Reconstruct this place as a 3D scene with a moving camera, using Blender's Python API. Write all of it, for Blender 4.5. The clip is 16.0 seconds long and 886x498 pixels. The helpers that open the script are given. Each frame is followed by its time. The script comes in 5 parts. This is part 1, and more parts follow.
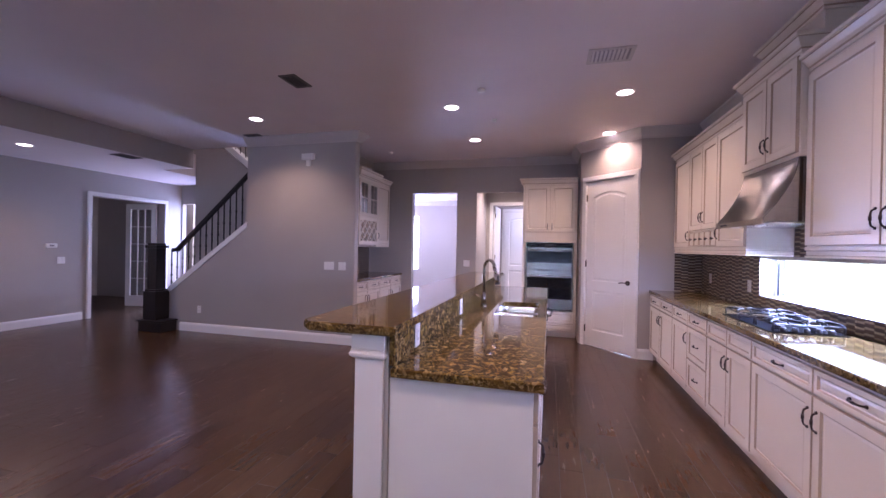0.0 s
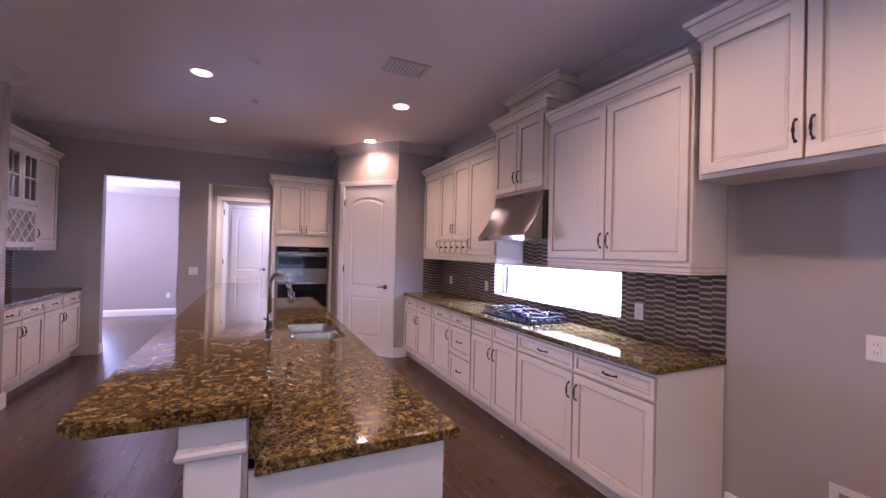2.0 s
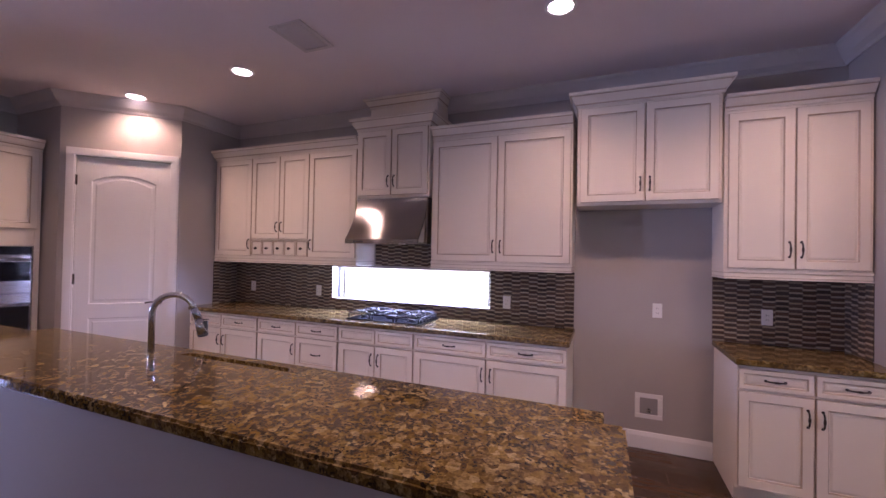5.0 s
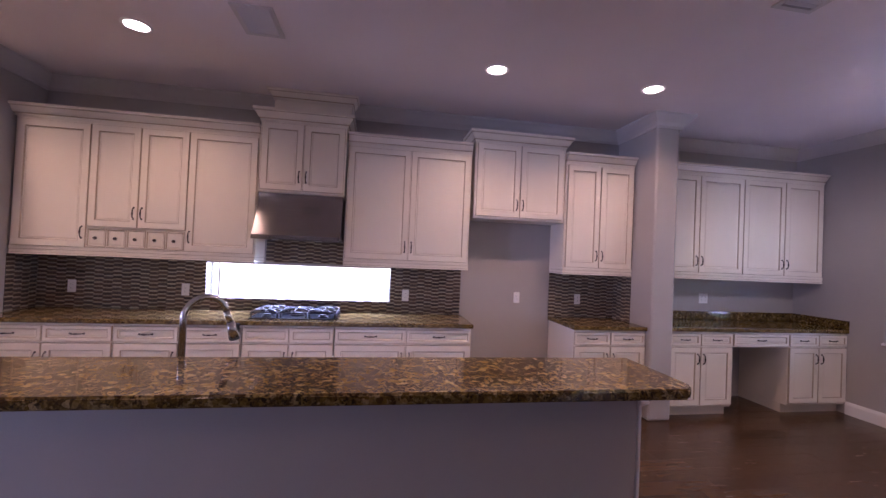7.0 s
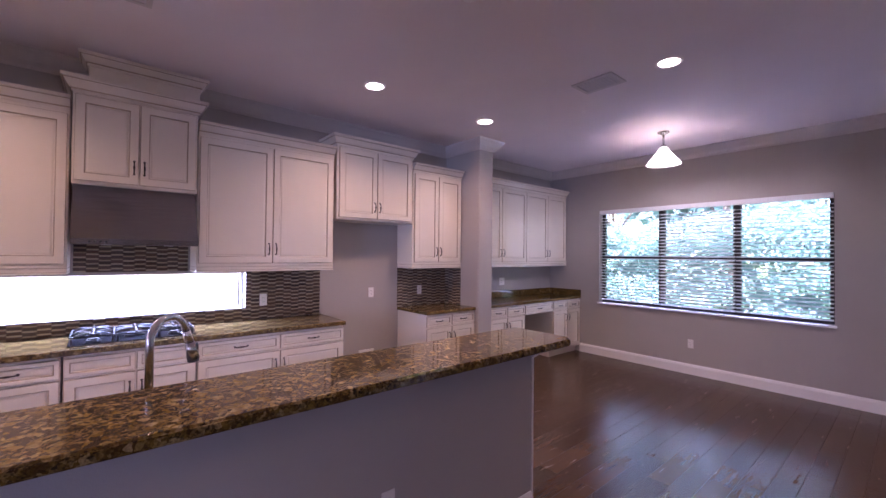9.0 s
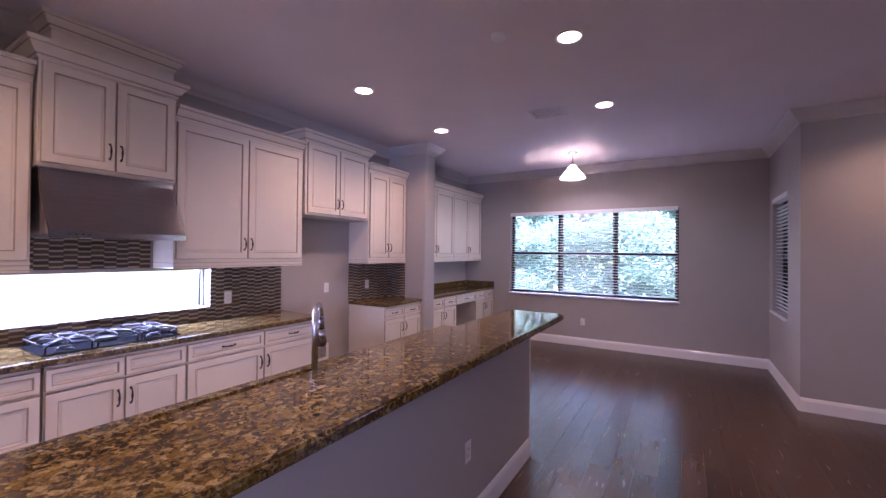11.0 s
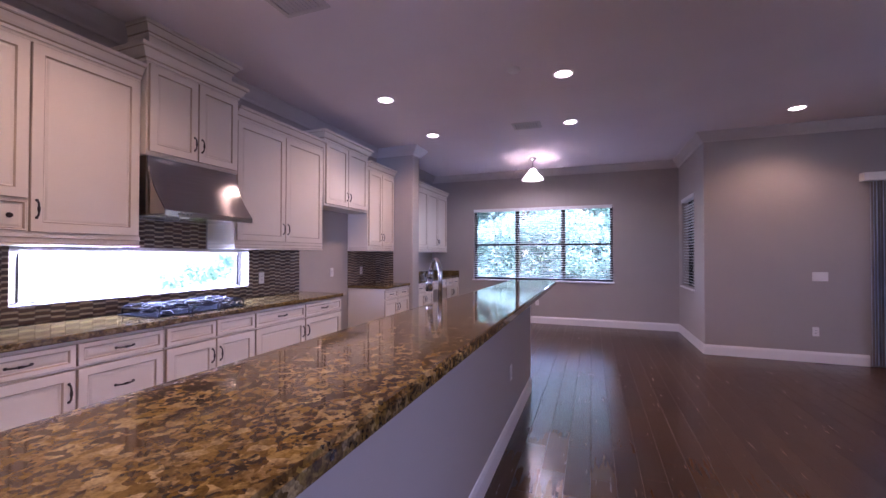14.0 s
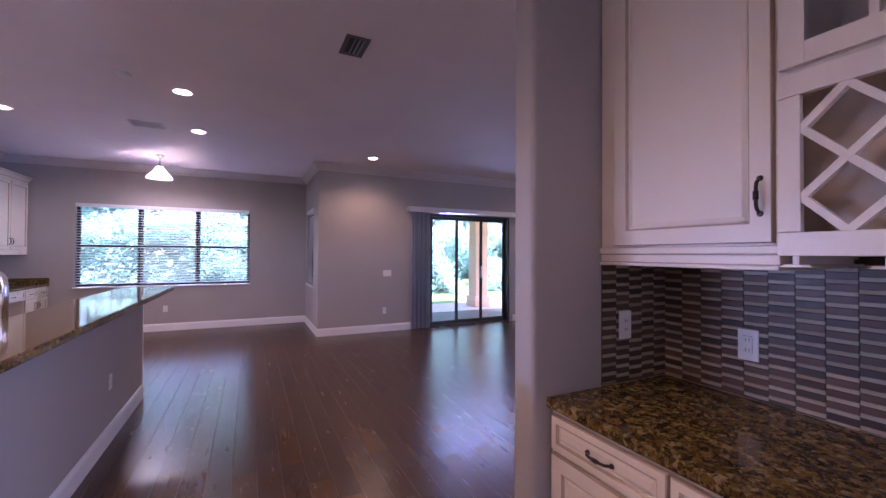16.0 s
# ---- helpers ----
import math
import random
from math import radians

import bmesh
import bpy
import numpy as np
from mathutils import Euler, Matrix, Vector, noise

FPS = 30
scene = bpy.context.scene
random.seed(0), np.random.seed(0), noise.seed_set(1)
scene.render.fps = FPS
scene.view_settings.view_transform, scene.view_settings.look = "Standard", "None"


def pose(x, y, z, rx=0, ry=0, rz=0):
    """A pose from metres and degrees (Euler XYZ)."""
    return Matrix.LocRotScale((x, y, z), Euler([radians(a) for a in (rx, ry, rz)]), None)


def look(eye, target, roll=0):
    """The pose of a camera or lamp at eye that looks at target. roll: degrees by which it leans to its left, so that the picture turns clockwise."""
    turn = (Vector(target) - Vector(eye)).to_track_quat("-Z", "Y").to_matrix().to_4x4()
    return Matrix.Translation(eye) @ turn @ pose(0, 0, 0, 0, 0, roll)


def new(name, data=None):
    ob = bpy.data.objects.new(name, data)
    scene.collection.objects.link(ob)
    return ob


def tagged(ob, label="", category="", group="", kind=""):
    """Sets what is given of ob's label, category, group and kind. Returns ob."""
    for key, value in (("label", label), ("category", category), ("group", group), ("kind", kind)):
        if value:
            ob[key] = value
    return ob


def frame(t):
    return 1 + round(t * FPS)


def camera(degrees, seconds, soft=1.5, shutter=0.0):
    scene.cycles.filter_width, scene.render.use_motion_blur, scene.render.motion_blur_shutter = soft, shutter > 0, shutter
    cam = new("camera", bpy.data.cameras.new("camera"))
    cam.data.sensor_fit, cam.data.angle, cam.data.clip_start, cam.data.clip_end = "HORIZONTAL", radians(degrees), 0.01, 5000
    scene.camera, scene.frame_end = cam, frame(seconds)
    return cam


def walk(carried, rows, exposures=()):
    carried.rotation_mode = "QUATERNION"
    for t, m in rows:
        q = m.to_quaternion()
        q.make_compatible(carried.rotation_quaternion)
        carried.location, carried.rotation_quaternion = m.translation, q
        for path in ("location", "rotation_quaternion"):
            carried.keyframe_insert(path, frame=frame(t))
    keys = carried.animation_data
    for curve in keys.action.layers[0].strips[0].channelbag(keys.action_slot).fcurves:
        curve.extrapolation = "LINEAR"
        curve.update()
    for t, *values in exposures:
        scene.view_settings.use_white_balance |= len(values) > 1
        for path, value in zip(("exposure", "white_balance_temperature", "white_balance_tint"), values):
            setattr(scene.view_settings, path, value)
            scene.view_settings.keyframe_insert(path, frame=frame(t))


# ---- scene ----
cam = camera(95.8, 16.0)
METRES, EYE, TILT, LEAN, TURN = 8.0, 1.5, 0.0, 0.0, 15.8
PATH = [
    (0, (0.264, 0.174, 1.432), (-0.25, 2.107, 1.423), 1.1),
    (0.5, (0.188, 0.245, 1.451), (-0.064, 2.229, 1.436), 1.1),
    (1, (0.086, 0.382, 1.464), (0.113, 2.382, 1.462), 1.3),
    (1.5, (-0.183, 0.422, 1.483), (0.355, 2.348, 1.501), 1.5),
    (2, (-0.384, 0.539, 1.505), (0.462, 2.352, 1.522), 1.4),
    (2.5, (-0.566, 0.772, 1.537), (0.288, 2.58, 1.547), 1.5),
    (3, (-0.854, 0.906, 1.515), (0.073, 2.678, 1.534), 1.5),
    (3.5, (-1.021, 1.072, 1.504), (0.131, 2.707, 1.528), 1.5),
    (4, (-1.179, 1.33, 1.535), (0.152, 2.822, 1.554), 1.5),
    (4.5, (-1.391, 1.508, 1.519), (0.209, 2.708, 1.551), 1.3),
    (5, (-1.49, 1.747, 1.54), (0.365, 2.495, 1.567), 1.1),
    (5.2, (-1.525, 1.862, 1.571), (0.376, 2.483, 1.599), 1.2),
    (7.3, (-2.111, 2.998, 1.55), (-0.174, 2.499, 1.595), 1.6),
    (7.5, (-2.085, 3.06, 1.557), (-0.185, 2.435, 1.61), 0.8),
    (8, (-2.077, 3.279, 1.576), (-0.307, 2.348, 1.612), 0.9),
    (8.5, (-2.07, 3.552, 1.603), (-0.394, 2.462, 1.635), 0.8),
    (9, (-2.074, 3.788, 1.578), (-0.545, 2.499, 1.607), 0.6),
    (9.5, (-1.903, 3.984, 1.581), (-0.605, 2.463, 1.606), 0.7),
    (9.7, (-1.857, 4.077, 1.581), (-0.625, 2.501, 1.61), 0.7),
    (12, (-1.233, 5.255, 1.451), (-0.221, 3.53, 1.466), 0.6),
    (12.5, (-1.06, 5.428, 1.371), (0.004, 3.734, 1.39), 0.6),
    (13, (-0.988, 5.598, 1.349), (-0.037, 3.838, 1.36), 0.4),
    (13.5, (-0.993, 5.701, 1.317), (-0.223, 3.855, 1.341), 0.3),
    (14, (-1.125, 5.865, 1.361), (-0.426, 3.992, 1.389), 0.1),
    (14.5, (-1.189, 6.031, 1.414), (-0.688, 4.094, 1.431), 0.2),
    (15, (-1.255, 6.187, 1.419), (-1.26, 4.187, 1.44), 0.2),
    (15.5, (-1.408, 6.411, 1.433), (-1.907, 4.474, 1.459), 0.1),
    (16, (-1.488, 6.687, 1.449), (-2.359, 4.886, 1.476), 0.3),
]
walk(cam, [(t, look(eye, target, roll)) for t, eye, target, roll in PATH], [(0, 3.40, 5700, 42), (1.5, 3.24, 5920, 45), (3.5, 3.18, 5980, 47), (5, 2.97, 6000, 48), (7.5, 3.06, 5950, 46), (9, 3.16, 5930, 47), (12, 3.14, 5900, 48), (14.5, 3.16, 5750, 47), (16, 3.34, 5780, 48)])

# ---------- light ----------
world = bpy.data.worlds.new("world")
scene.world = world
world.use_nodes = True
wn = world.node_tree.nodes
sky = wn.new("ShaderNodeTexSky")
sky.sky_type, sky.sun_disc, sky.sun_elevation, sky.sun_rotation = "NISHITA", False, radians(55), radians(-31)
wn["Background"].inputs["Strength"].default_value = 0.15
world.node_tree.links.new(sky.outputs["Color"], wn["Background"].inputs["Color"])
sun = new("sun", bpy.data.lights.new("sun", "SUN"))
sun.data.energy, sun.data.angle, sun.data.color = 4.8, radians(0.5), (1.0, 0.96, 0.9)
sun.matrix_world = look((-15, 25, 41), (0, 0, 0))


def area(name, m, sx, sy, power, color, spread=180):
    d = bpy.data.lights.new(name, "AREA")
    d.shape, d.size, d.size_y, d.energy, d.color, d.spread = "RECTANGLE", sx, sy, power, color, radians(spread)
    ob = new(name, d)
    ob.matrix_world = m
    return ob


YG0, XE0 = -0.57, 2.16
DAY = (0.48, 0.64, 1.0)
WARM = (1.0, 0.71, 0.44)
area("daylight_foyer", look((-7.42, 7.72, 1.5), (-6.8, 3.0, 1.2)), 0.6, 1.5, 4, DAY)
area("light_upstairs", look((-4.7, 6.6, 5.3), (-4.9, 6.4, 0)), 1.2, 0.8, 3, (1.0, 0.9, 0.78))
area("daylight_slider", look((-5.66, YG0 + 0.06, 2.235), (-5.0, 3.5, 0.2)), 1.85, 0.03, 2.6, DAY, 160)
area("daylight_far", look((-3.765, 11.08, 1.55), (-1.6, 7.0, 0.7)), 0.82, 1.4, 34, DAY, 180)
area("daylight_dining", look((-0.13, -2.30, 0.862), (-0.13, 0.6, 3.0)), 2.6, 0.05, 1.3, DAY, 160)
area("daylight_splash", look((XE0 + 0.10, 3.63, 1.375), (XE0 - 0.8, 3.63, 0.6)), 1.7, 0.05, 12, DAY, 160)
area("daylight_great", look((-2.6, 9.0, 2.68), (-2.4, 10.2, 0)), 1.6, 1.2, 4, (0.95, 0.9, 1.0))
# added fill lamp, out of view in the windowless hall, brightens its doors
area("fill_hall", look((0.6, 10.6, 2.6), (-0.5, 11.1, 0.8)), 0.6, 0.6, 5, (0.85, 0.9, 1.0))

# ---------- materials ----------
def nodes(name):
    m = bpy.data.materials.new(name)
    m.use_nodes = True
    return m, m.node_tree, m.node_tree.nodes["Principled BSDF"]


def put(nt, kind, **inputs):
    n = nt.nodes.new(kind)
    for k, v in inputs.items():
        n.inputs[k.replace("_", " ")].default_value = v
    return n


def coords(nt, scale=(1, 1, 1), rot=(0, 0, 0)):
    geo = nt.nodes.new("ShaderNodeTexCoord")
    mp = put(nt, "ShaderNodeMapping", Scale=scale, Rotation=rot)
    nt.links.new(geo.outputs["Object"], mp.inputs["Vector"])
    return mp.outputs["Vector"]


def ramp(nt, fac, stops):
    r = nt.nodes.new("ShaderNodeValToRGB")
    els = r.color_ramp.elements
    while len(els) < len(stops):
        els.new(0.5)
    for e, (p, c) in zip(els, stops):
        e.position, e.color = p, (*c, 1)
    nt.links.new(fac, r.inputs["Fac"])
    return r.outputs["Color"]


def bump(nt, bsdf, height, strength, dist):
    b = put(nt, "ShaderNodeBump", Strength=strength, Distance=dist)
    nt.links.new(height, b.inputs["Height"])
    nt.links.new(b.outputs["Normal"], bsdf.inputs["Normal"])


def paint(name, color, rough=0.5, grain=180.0, depth=0.0004, vary=0.06, metal=0.0, coat=0.0):
    m, nt, b = nodes(name)
    v = coords(nt)
    big = put(nt, "ShaderNodeTexNoise", Scale=1.3, Detail=4.0)
    fine = put(nt, "ShaderNodeTexNoise", Scale=grain, Detail=3.0)
    nt.links.new(v, big.inputs["Vector"])
    nt.links.new(v, fine.inputs["Vector"])
    lo = tuple(c * (1 - vary) for c in color)
    hi = tuple(min(1, c * (1 + vary)) for c in color)
    nt.links.new(ramp(nt, big.outputs["Fac"], [(0.3, lo), (0.7, hi)]), b.inputs["Base Color"])
    b.inputs["Roughness"].default_value, b.inputs["Metallic"].default_value = rough, metal
    b.inputs["Coat Weight"].default_value = coat
    if depth:
        bump(nt, b, fine.outputs["Fac"], 0.6, depth)
    return m


def glow(name, color, strength):
    m, nt, b = nodes(name)
    b.inputs["Emission Color"].default_value = (*color, 1)
    b.inputs["Emission Strength"].default_value = strength
    return m


M_WALL = paint("wall_paint", (0.40, 0.365, 0.335), 0.6, 140, 0.0008, 0.03)
M_CEIL = paint("ceiling_paint", (0.76, 0.69, 0.69), 0.8, 60, 0.002, 0.03)
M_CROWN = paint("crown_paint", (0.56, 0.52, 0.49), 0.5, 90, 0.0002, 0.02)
M_TRIM = paint("trim_paint", (0.80, 0.78, 0.76), 0.35, 90, 0.0002, 0.02)
M_CAB = paint("cabinet_enamel", (0.77, 0.69, 0.58), 0.32, 60, 0.0002, 0.04)
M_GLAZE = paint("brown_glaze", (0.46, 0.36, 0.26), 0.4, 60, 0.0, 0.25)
M_ISLE = paint("island_panel_paint", (0.72, 0.70, 0.68), 0.45, 90, 0.0002, 0.03)
M_DARKWOOD = paint("espresso_wood", (0.010, 0.007, 0.006), 0.45, 30, 0.0004, 0.3)
M_IRON = paint("black_iron", (0.012, 0.012, 0.014), 0.45, 90, 0.0003, 0.2)
M_VENT = paint("vent_grey", (0.30, 0.28, 0.28), 0.5, 60, 0.0, 0.05)
M_GRATE = paint("cast_iron_grate", (0.012, 0.012, 0.014), 0.42, 90, 0.0003, 0.2)
M_GRATE.node_tree.nodes["Principled BSDF"].inputs["Specular IOR Level"].default_value = 0.3
M_BRONZE = paint("bronze_pull", (0.06, 0.045, 0.04), 0.35, 90, 0.0001, 0.3, 0.9)
M_FRAME = paint("bronze_window_frame", (0.02, 0.018, 0.017), 0.4, 90, 0.0, 0.2)
M_PLASTIC = paint("white_plastic", (0.78, 0.76, 0.73), 0.35, 60, 0.0, 0.02)
M_SLOT = paint("dark_slot", (0.03, 0.03, 0.03), 0.6, 60, 0.0, 0.1)
M_SLAT = paint("blind_slat", (0.75, 0.76, 0.78), 0.5, 60, 0.0, 0.03)
M_VBLIND = paint("vertical_blind", (0.60, 0.67, 0.80), 0.55, 60, 0.0002, 0.05)
M_GROUT = paint("grout", (0.040, 0.025, 0.017), 0.5, 200, 0.0005, 0.15)
M_TGROUT = paint("mosaic_grout", (0.06, 0.05, 0.04), 0.8, 200, 0.0003, 0.1)
M_GRASS = paint("lawn", (0.09, 0.17, 0.04), 0.9, 12, 0.01, 0.35)
M_PAVER = paint("paver", (0.50, 0.42, 0.38), 0.8, 30, 0.002, 0.15)
M_STUCCO = paint("stucco", (0.62, 0.40, 0.28), 0.85, 60, 0.003, 0.08)
M_LAMP = glow("lamp_glow", (1.0, 0.90, 0.78), 2.2)
M_SHADE = glow("shade_glow", (1.0, 0.93, 0.85), 0.12)
tr = put(M_SHADE.node_tree, "ShaderNodeBsdfTranslucent", Color=(0.9, 0.86, 0.8, 1))
mx = put(M_SHADE.node_tree, "ShaderNodeMixShader", Fac=0.6)
M_SHADE.node_tree.links.new(M_SHADE.node_tree.nodes["Principled BSDF"].outputs[0], mx.inputs[1])
M_SHADE.node_tree.links.new(tr.outputs[0], mx.inputs[2])
M_SHADE.node_tree.links.new(mx.outputs[0], M_SHADE.node_tree.nodes["Material Output"].inputs["Surface"])


def steel_mat():
    m, nt, b = nodes("brushed_steel")
    v = coords(nt, (2, 2, 300))
    n = put(nt, "ShaderNodeTexNoise", Scale=3.0, Detail=4.0)
    nt.links.new(v, n.inputs["Vector"])
    nt.links.new(ramp(nt, n.outputs["Fac"], [(0.3, (0.30, 0.285, 0.275)), (0.7, (0.42, 0.40, 0.385))]), b.inputs["Base Color"])
    b.inputs["Metallic"].default_value, b.inputs["Roughness"].default_value = 1.0, 0.19
    b.inputs["Anisotropic"].default_value = 0.9
    tan = nt.nodes.new("ShaderNodeTangent")
    tan.direction_type, tan.axis = "RADIAL", "Z"
    nt.links.new(tan.outputs["Tangent"], b.inputs["Tangent"])
    b.inputs["Anisotropic Rotation"].default_value = 0.25
    bump(nt, b, n.outputs["Fac"], 0.15, 0.0003)
    return m


def granite_mat():
    """Golden brown granite: rounded tan and gold crystals, dark flecks gathered in clouds, a few pale quartz grains."""
    m, nt, b = nodes("granite")
    v = coords(nt)

    def noise(scale, detail):
        n = put(nt, "ShaderNodeTexNoise", Scale=scale, Detail=detail)
        nt.links.new(v, n.inputs["Vector"])
        return n

    def cells(scale, warp, amount):
        mix = nt.nodes.new("ShaderNodeMixRGB")
        mix.inputs["Fac"].default_value = amount
        nt.links.new(v, mix.inputs["Color1"])
        nt.links.new(warp.outputs["Color"], mix.inputs["Color2"])
        vo = put(nt, "ShaderNodeTexVoronoi", Scale=scale, Randomness=1.0)
        nt.links.new(mix.outputs["Color"], vo.inputs["Vector"])
        bw = nt.nodes.new("ShaderNodeRGBToBW")
        nt.links.new(vo.outputs["Color"], bw.inputs["Color"])
        return bw.outputs["Val"]

    def blend(fac, one, two, kind="MIX"):
        mix = nt.nodes.new("ShaderNodeMixRGB")
        mix.blend_type = kind
        for src, key in ((fac, "Fac"), (one, "Color1"), (two, "Color2")):
            if isinstance(src, float):
                mix.inputs[key].default_value = src
            else:
                nt.links.new(src, mix.inputs[key])
        return mix.outputs["Color"]

    big = ramp(nt, cells(58.0, noise(38.0, 3.0), 0.025), [(0.20, (0.080, 0.046, 0.016)), (0.34, (0.100, 0.060, 0.014)), (0.48, (0.165, 0.105, 0.024)),
                                                         (0.62, (0.240, 0.162, 0.042)), (0.82, (0.37, 0.28, 0.13))])
    small = ramp(nt, cells(125.0, noise(70.0, 3.0), 0.014), [(0.25, (0.045, 0.025, 0.010)), (0.5, (0.125, 0.077, 0.020)), (0.8, (0.26, 0.185, 0.075))])
    body = blend(ramp(nt, noise(24.0, 4.0).outputs["Fac"], [(0.44, (0, 0, 0)), (0.60, (0.85, 0.85, 0.85))]), big, small)
    grain = ramp(nt, noise(210.0, 5.0).outputs["Fac"], [(0.32, (0.50, 0.46, 0.42)), (0.62, (1, 1, 1))])
    body = blend(0.8, body, grain, "MULTIPLY")
    fleck = ramp(nt, cells(150.0, noise(90.0, 3.0), 0.010), [(0.33, (1, 1, 1)), (0.42, (0, 0, 0))])
    cloud = ramp(nt, noise(17.0, 5.0).outputs["Fac"], [(0.42, (0.05, 0.05, 0.05)), (0.60, (0.92, 0.92, 0.92))])
    dark = blend(1.0, fleck, cloud, "MULTIPLY")
    tone = nt.nodes.new("ShaderNodeRGB")
    tone.outputs[0].default_value = (0.014, 0.010, 0.008, 1)
    nt.links.new(blend(dark, body, tone.outputs[0]), b.inputs["Base Color"])
    b.inputs["Roughness"].default_value, b.inputs["Specular IOR Level"].default_value = 0.065, 0.33
    bump(nt, b, noise(22.0, 6.0).outputs["Fac"], 0.02, 0.0005)
    return m


def piece_mat(name, stops, rough, island, grain=(6, 60, 6), coat=0.0, mottle=0.35):
    """Colour by piece: Object Info's random, or Random Per Island where pieces are joined."""
    m, nt, b = nodes(name)
    if island:
        rnd = nt.nodes.new("ShaderNodeNewGeometry").outputs["Random Per Island"]
    else:
        rnd = nt.nodes.new("ShaderNodeObjectInfo").outputs["Random"]
    col = ramp(nt, rnd, stops)
    geo = nt.nodes.new("ShaderNodeNewGeometry")
    mp = put(nt, "ShaderNodeMapping", Scale=grain)
    nt.links.new(geo.outputs["Position"], mp.inputs["Vector"])
    n = put(nt, "ShaderNodeTexNoise", Scale=1.0, Detail=6.0, Roughness=0.6)
    nt.links.new(mp.outputs["Vector"], n.inputs["Vector"])
    mul = nt.nodes.new("ShaderNodeMixRGB")
    mul.blend_type = "MULTIPLY"
    mul.inputs["Fac"].default_value = mottle
    g = ramp(nt, n.outputs["Fac"], [(0.3, (0.35, 0.33, 0.32)), (0.7, (1, 1, 1))])
    nt.links.new(col, mul.inputs["Color1"])
    nt.links.new(g, mul.inputs["Color2"])
    nt.links.new(mul.outputs["Color"], b.inputs["Base Color"])
    rr = put(nt, "ShaderNodeMapRange", To_Min=rough * 0.8, To_Max=rough * 1.25)
    nt.links.new(n.outputs["Fac"], rr.inputs["Value"])
    nt.links.new(rr.outputs["Result"], b.inputs["Roughness"])
    b.inputs["Coat Weight"].default_value = coat
    bump(nt, b, n.outputs["Fac"], 0.25, 0.002)
    return m


PLANK = [(0.0, (0.052, 0.026, 0.012)), (0.3, (0.074, 0.039, 0.018)), (0.65, (0.098, 0.053, 0.026)), (1.0, (0.064, 0.032, 0.014))]
MOSAIC_L = [(0.0, (0.35, 0.27, 0.17)), (0.4, (0.50, 0.42, 0.29)), (0.7, (0.42, 0.37, 0.28)), (1.0, (0.28, 0.21, 0.13))]
MOSAIC_D = [(0.0, (0.065, 0.037, 0.025)), (0.4, (0.13, 0.078, 0.052)), (0.7, (0.100, 0.072, 0.058)), (1.0, (0.046, 0.031, 0.025))]
M_PLANK = piece_mat("plank_tile", PLANK, 0.25, False, (30, 3.5, 6), 0.0)
M_PLANKS = piece_mat("plank_tile_joined", PLANK, 0.25, True, (30, 3.5, 6), 0.0)
M_TILE_L = piece_mat("mosaic_light", MOSAIC_L, 0.34, False, (20, 20, 60), 0.0, 0.3)
M_TILES_L = piece_mat("mosaic_light_joined", MOSAIC_L, 0.34, True, (20, 20, 60), 0.0, 0.3)
M_TILE_D = piece_mat("mosaic_dark", MOSAIC_D, 0.38, False, (20, 20, 60), 0.0, 0.3)
M_TILES_D = piece_mat("mosaic_dark_joined", MOSAIC_D, 0.38, True, (20, 20, 60), 0.0, 0.3)
for mat in (M_TILE_L, M_TILES_L, M_TILE_D, M_TILES_D):
    mat.node_tree.nodes["Principled BSDF"].inputs["Specular IOR Level"].default_value = 0.3
M_STEEL, M_GRANITE = steel_mat(), granite_mat()
M_SINK = paint("sink_steel", (0.55, 0.53, 0.52), 0.24, 60, 0.0, 0.1, 1.0)
M_CHROME = paint("chrome", (0.50, 0.49, 0.50), 0.2, 60, 0.0, 0.02, 1.0)
M_BLACKGLASS = paint("black_oven_glass", (0.006, 0.006, 0.007), 0.08, 60, 0.0, 0.1)
M_BLACKGLASS.node_tree.nodes["Principled BSDF"].inputs["Specular IOR Level"].default_value = 0.3


def glass_mat():
    m, nt, b = nodes("window_glass")
    b.inputs["Transmission Weight"].default_value = 1.0
    b.inputs["Roughness"].default_value, b.inputs["IOR"].default_value = 0.0, 1.45
    b.inputs["Base Color"].default_value = (0.95, 0.98, 0.97, 1)
    return m


M_GLASS = glass_mat()


# ---------- builders ----------
def box(bm, x0, y0, z0, x1, y1, z1, bevel=0.0, mi=0):
    r = bmesh.ops.create_cube(bm, size=1.0)
    vs = r["verts"]
    for v in vs:
        v.co = Vector(((x0 + x1) / 2 + v.co.x * (x1 - x0), (y0 + y1) / 2 + v.co.y * (y1 - y0), (z0 + z1) / 2 + v.co.z * (z1 - z0)))
    fs = {f for v in vs for f in v.link_faces}
    for f in fs:
        f.material_index = mi
    if bevel:
        es = {e for v in vs for e in v.link_edges}
        out = bmesh.ops.bevel(bm, geom=list(es), offset=bevel, segments=2, profile=0.5, affect="EDGES")
        for f in out["faces"]:
            f.material_index = mi


def cyl(bm, p0, p1, r0, r1=None, n=12, mi=0):
    p0, p1 = Vector(p0), Vector(p1)
    r1 = r0 if r1 is None else r1
    q = (p1 - p0).to_track_quat("Z", "Y").to_matrix().to_4x4()
    out = bmesh.ops.create_cone(bm, cap_ends=True, segments=n, radius1=r0, radius2=r1, depth=(p1 - p0).length,
                                matrix=Matrix.Translation((p0 + p1) / 2) @ q)
    for f in {f for v in out["verts"] for f in v.link_faces}:
        f.material_index = mi
        f.smooth = len(f.verts) == 4


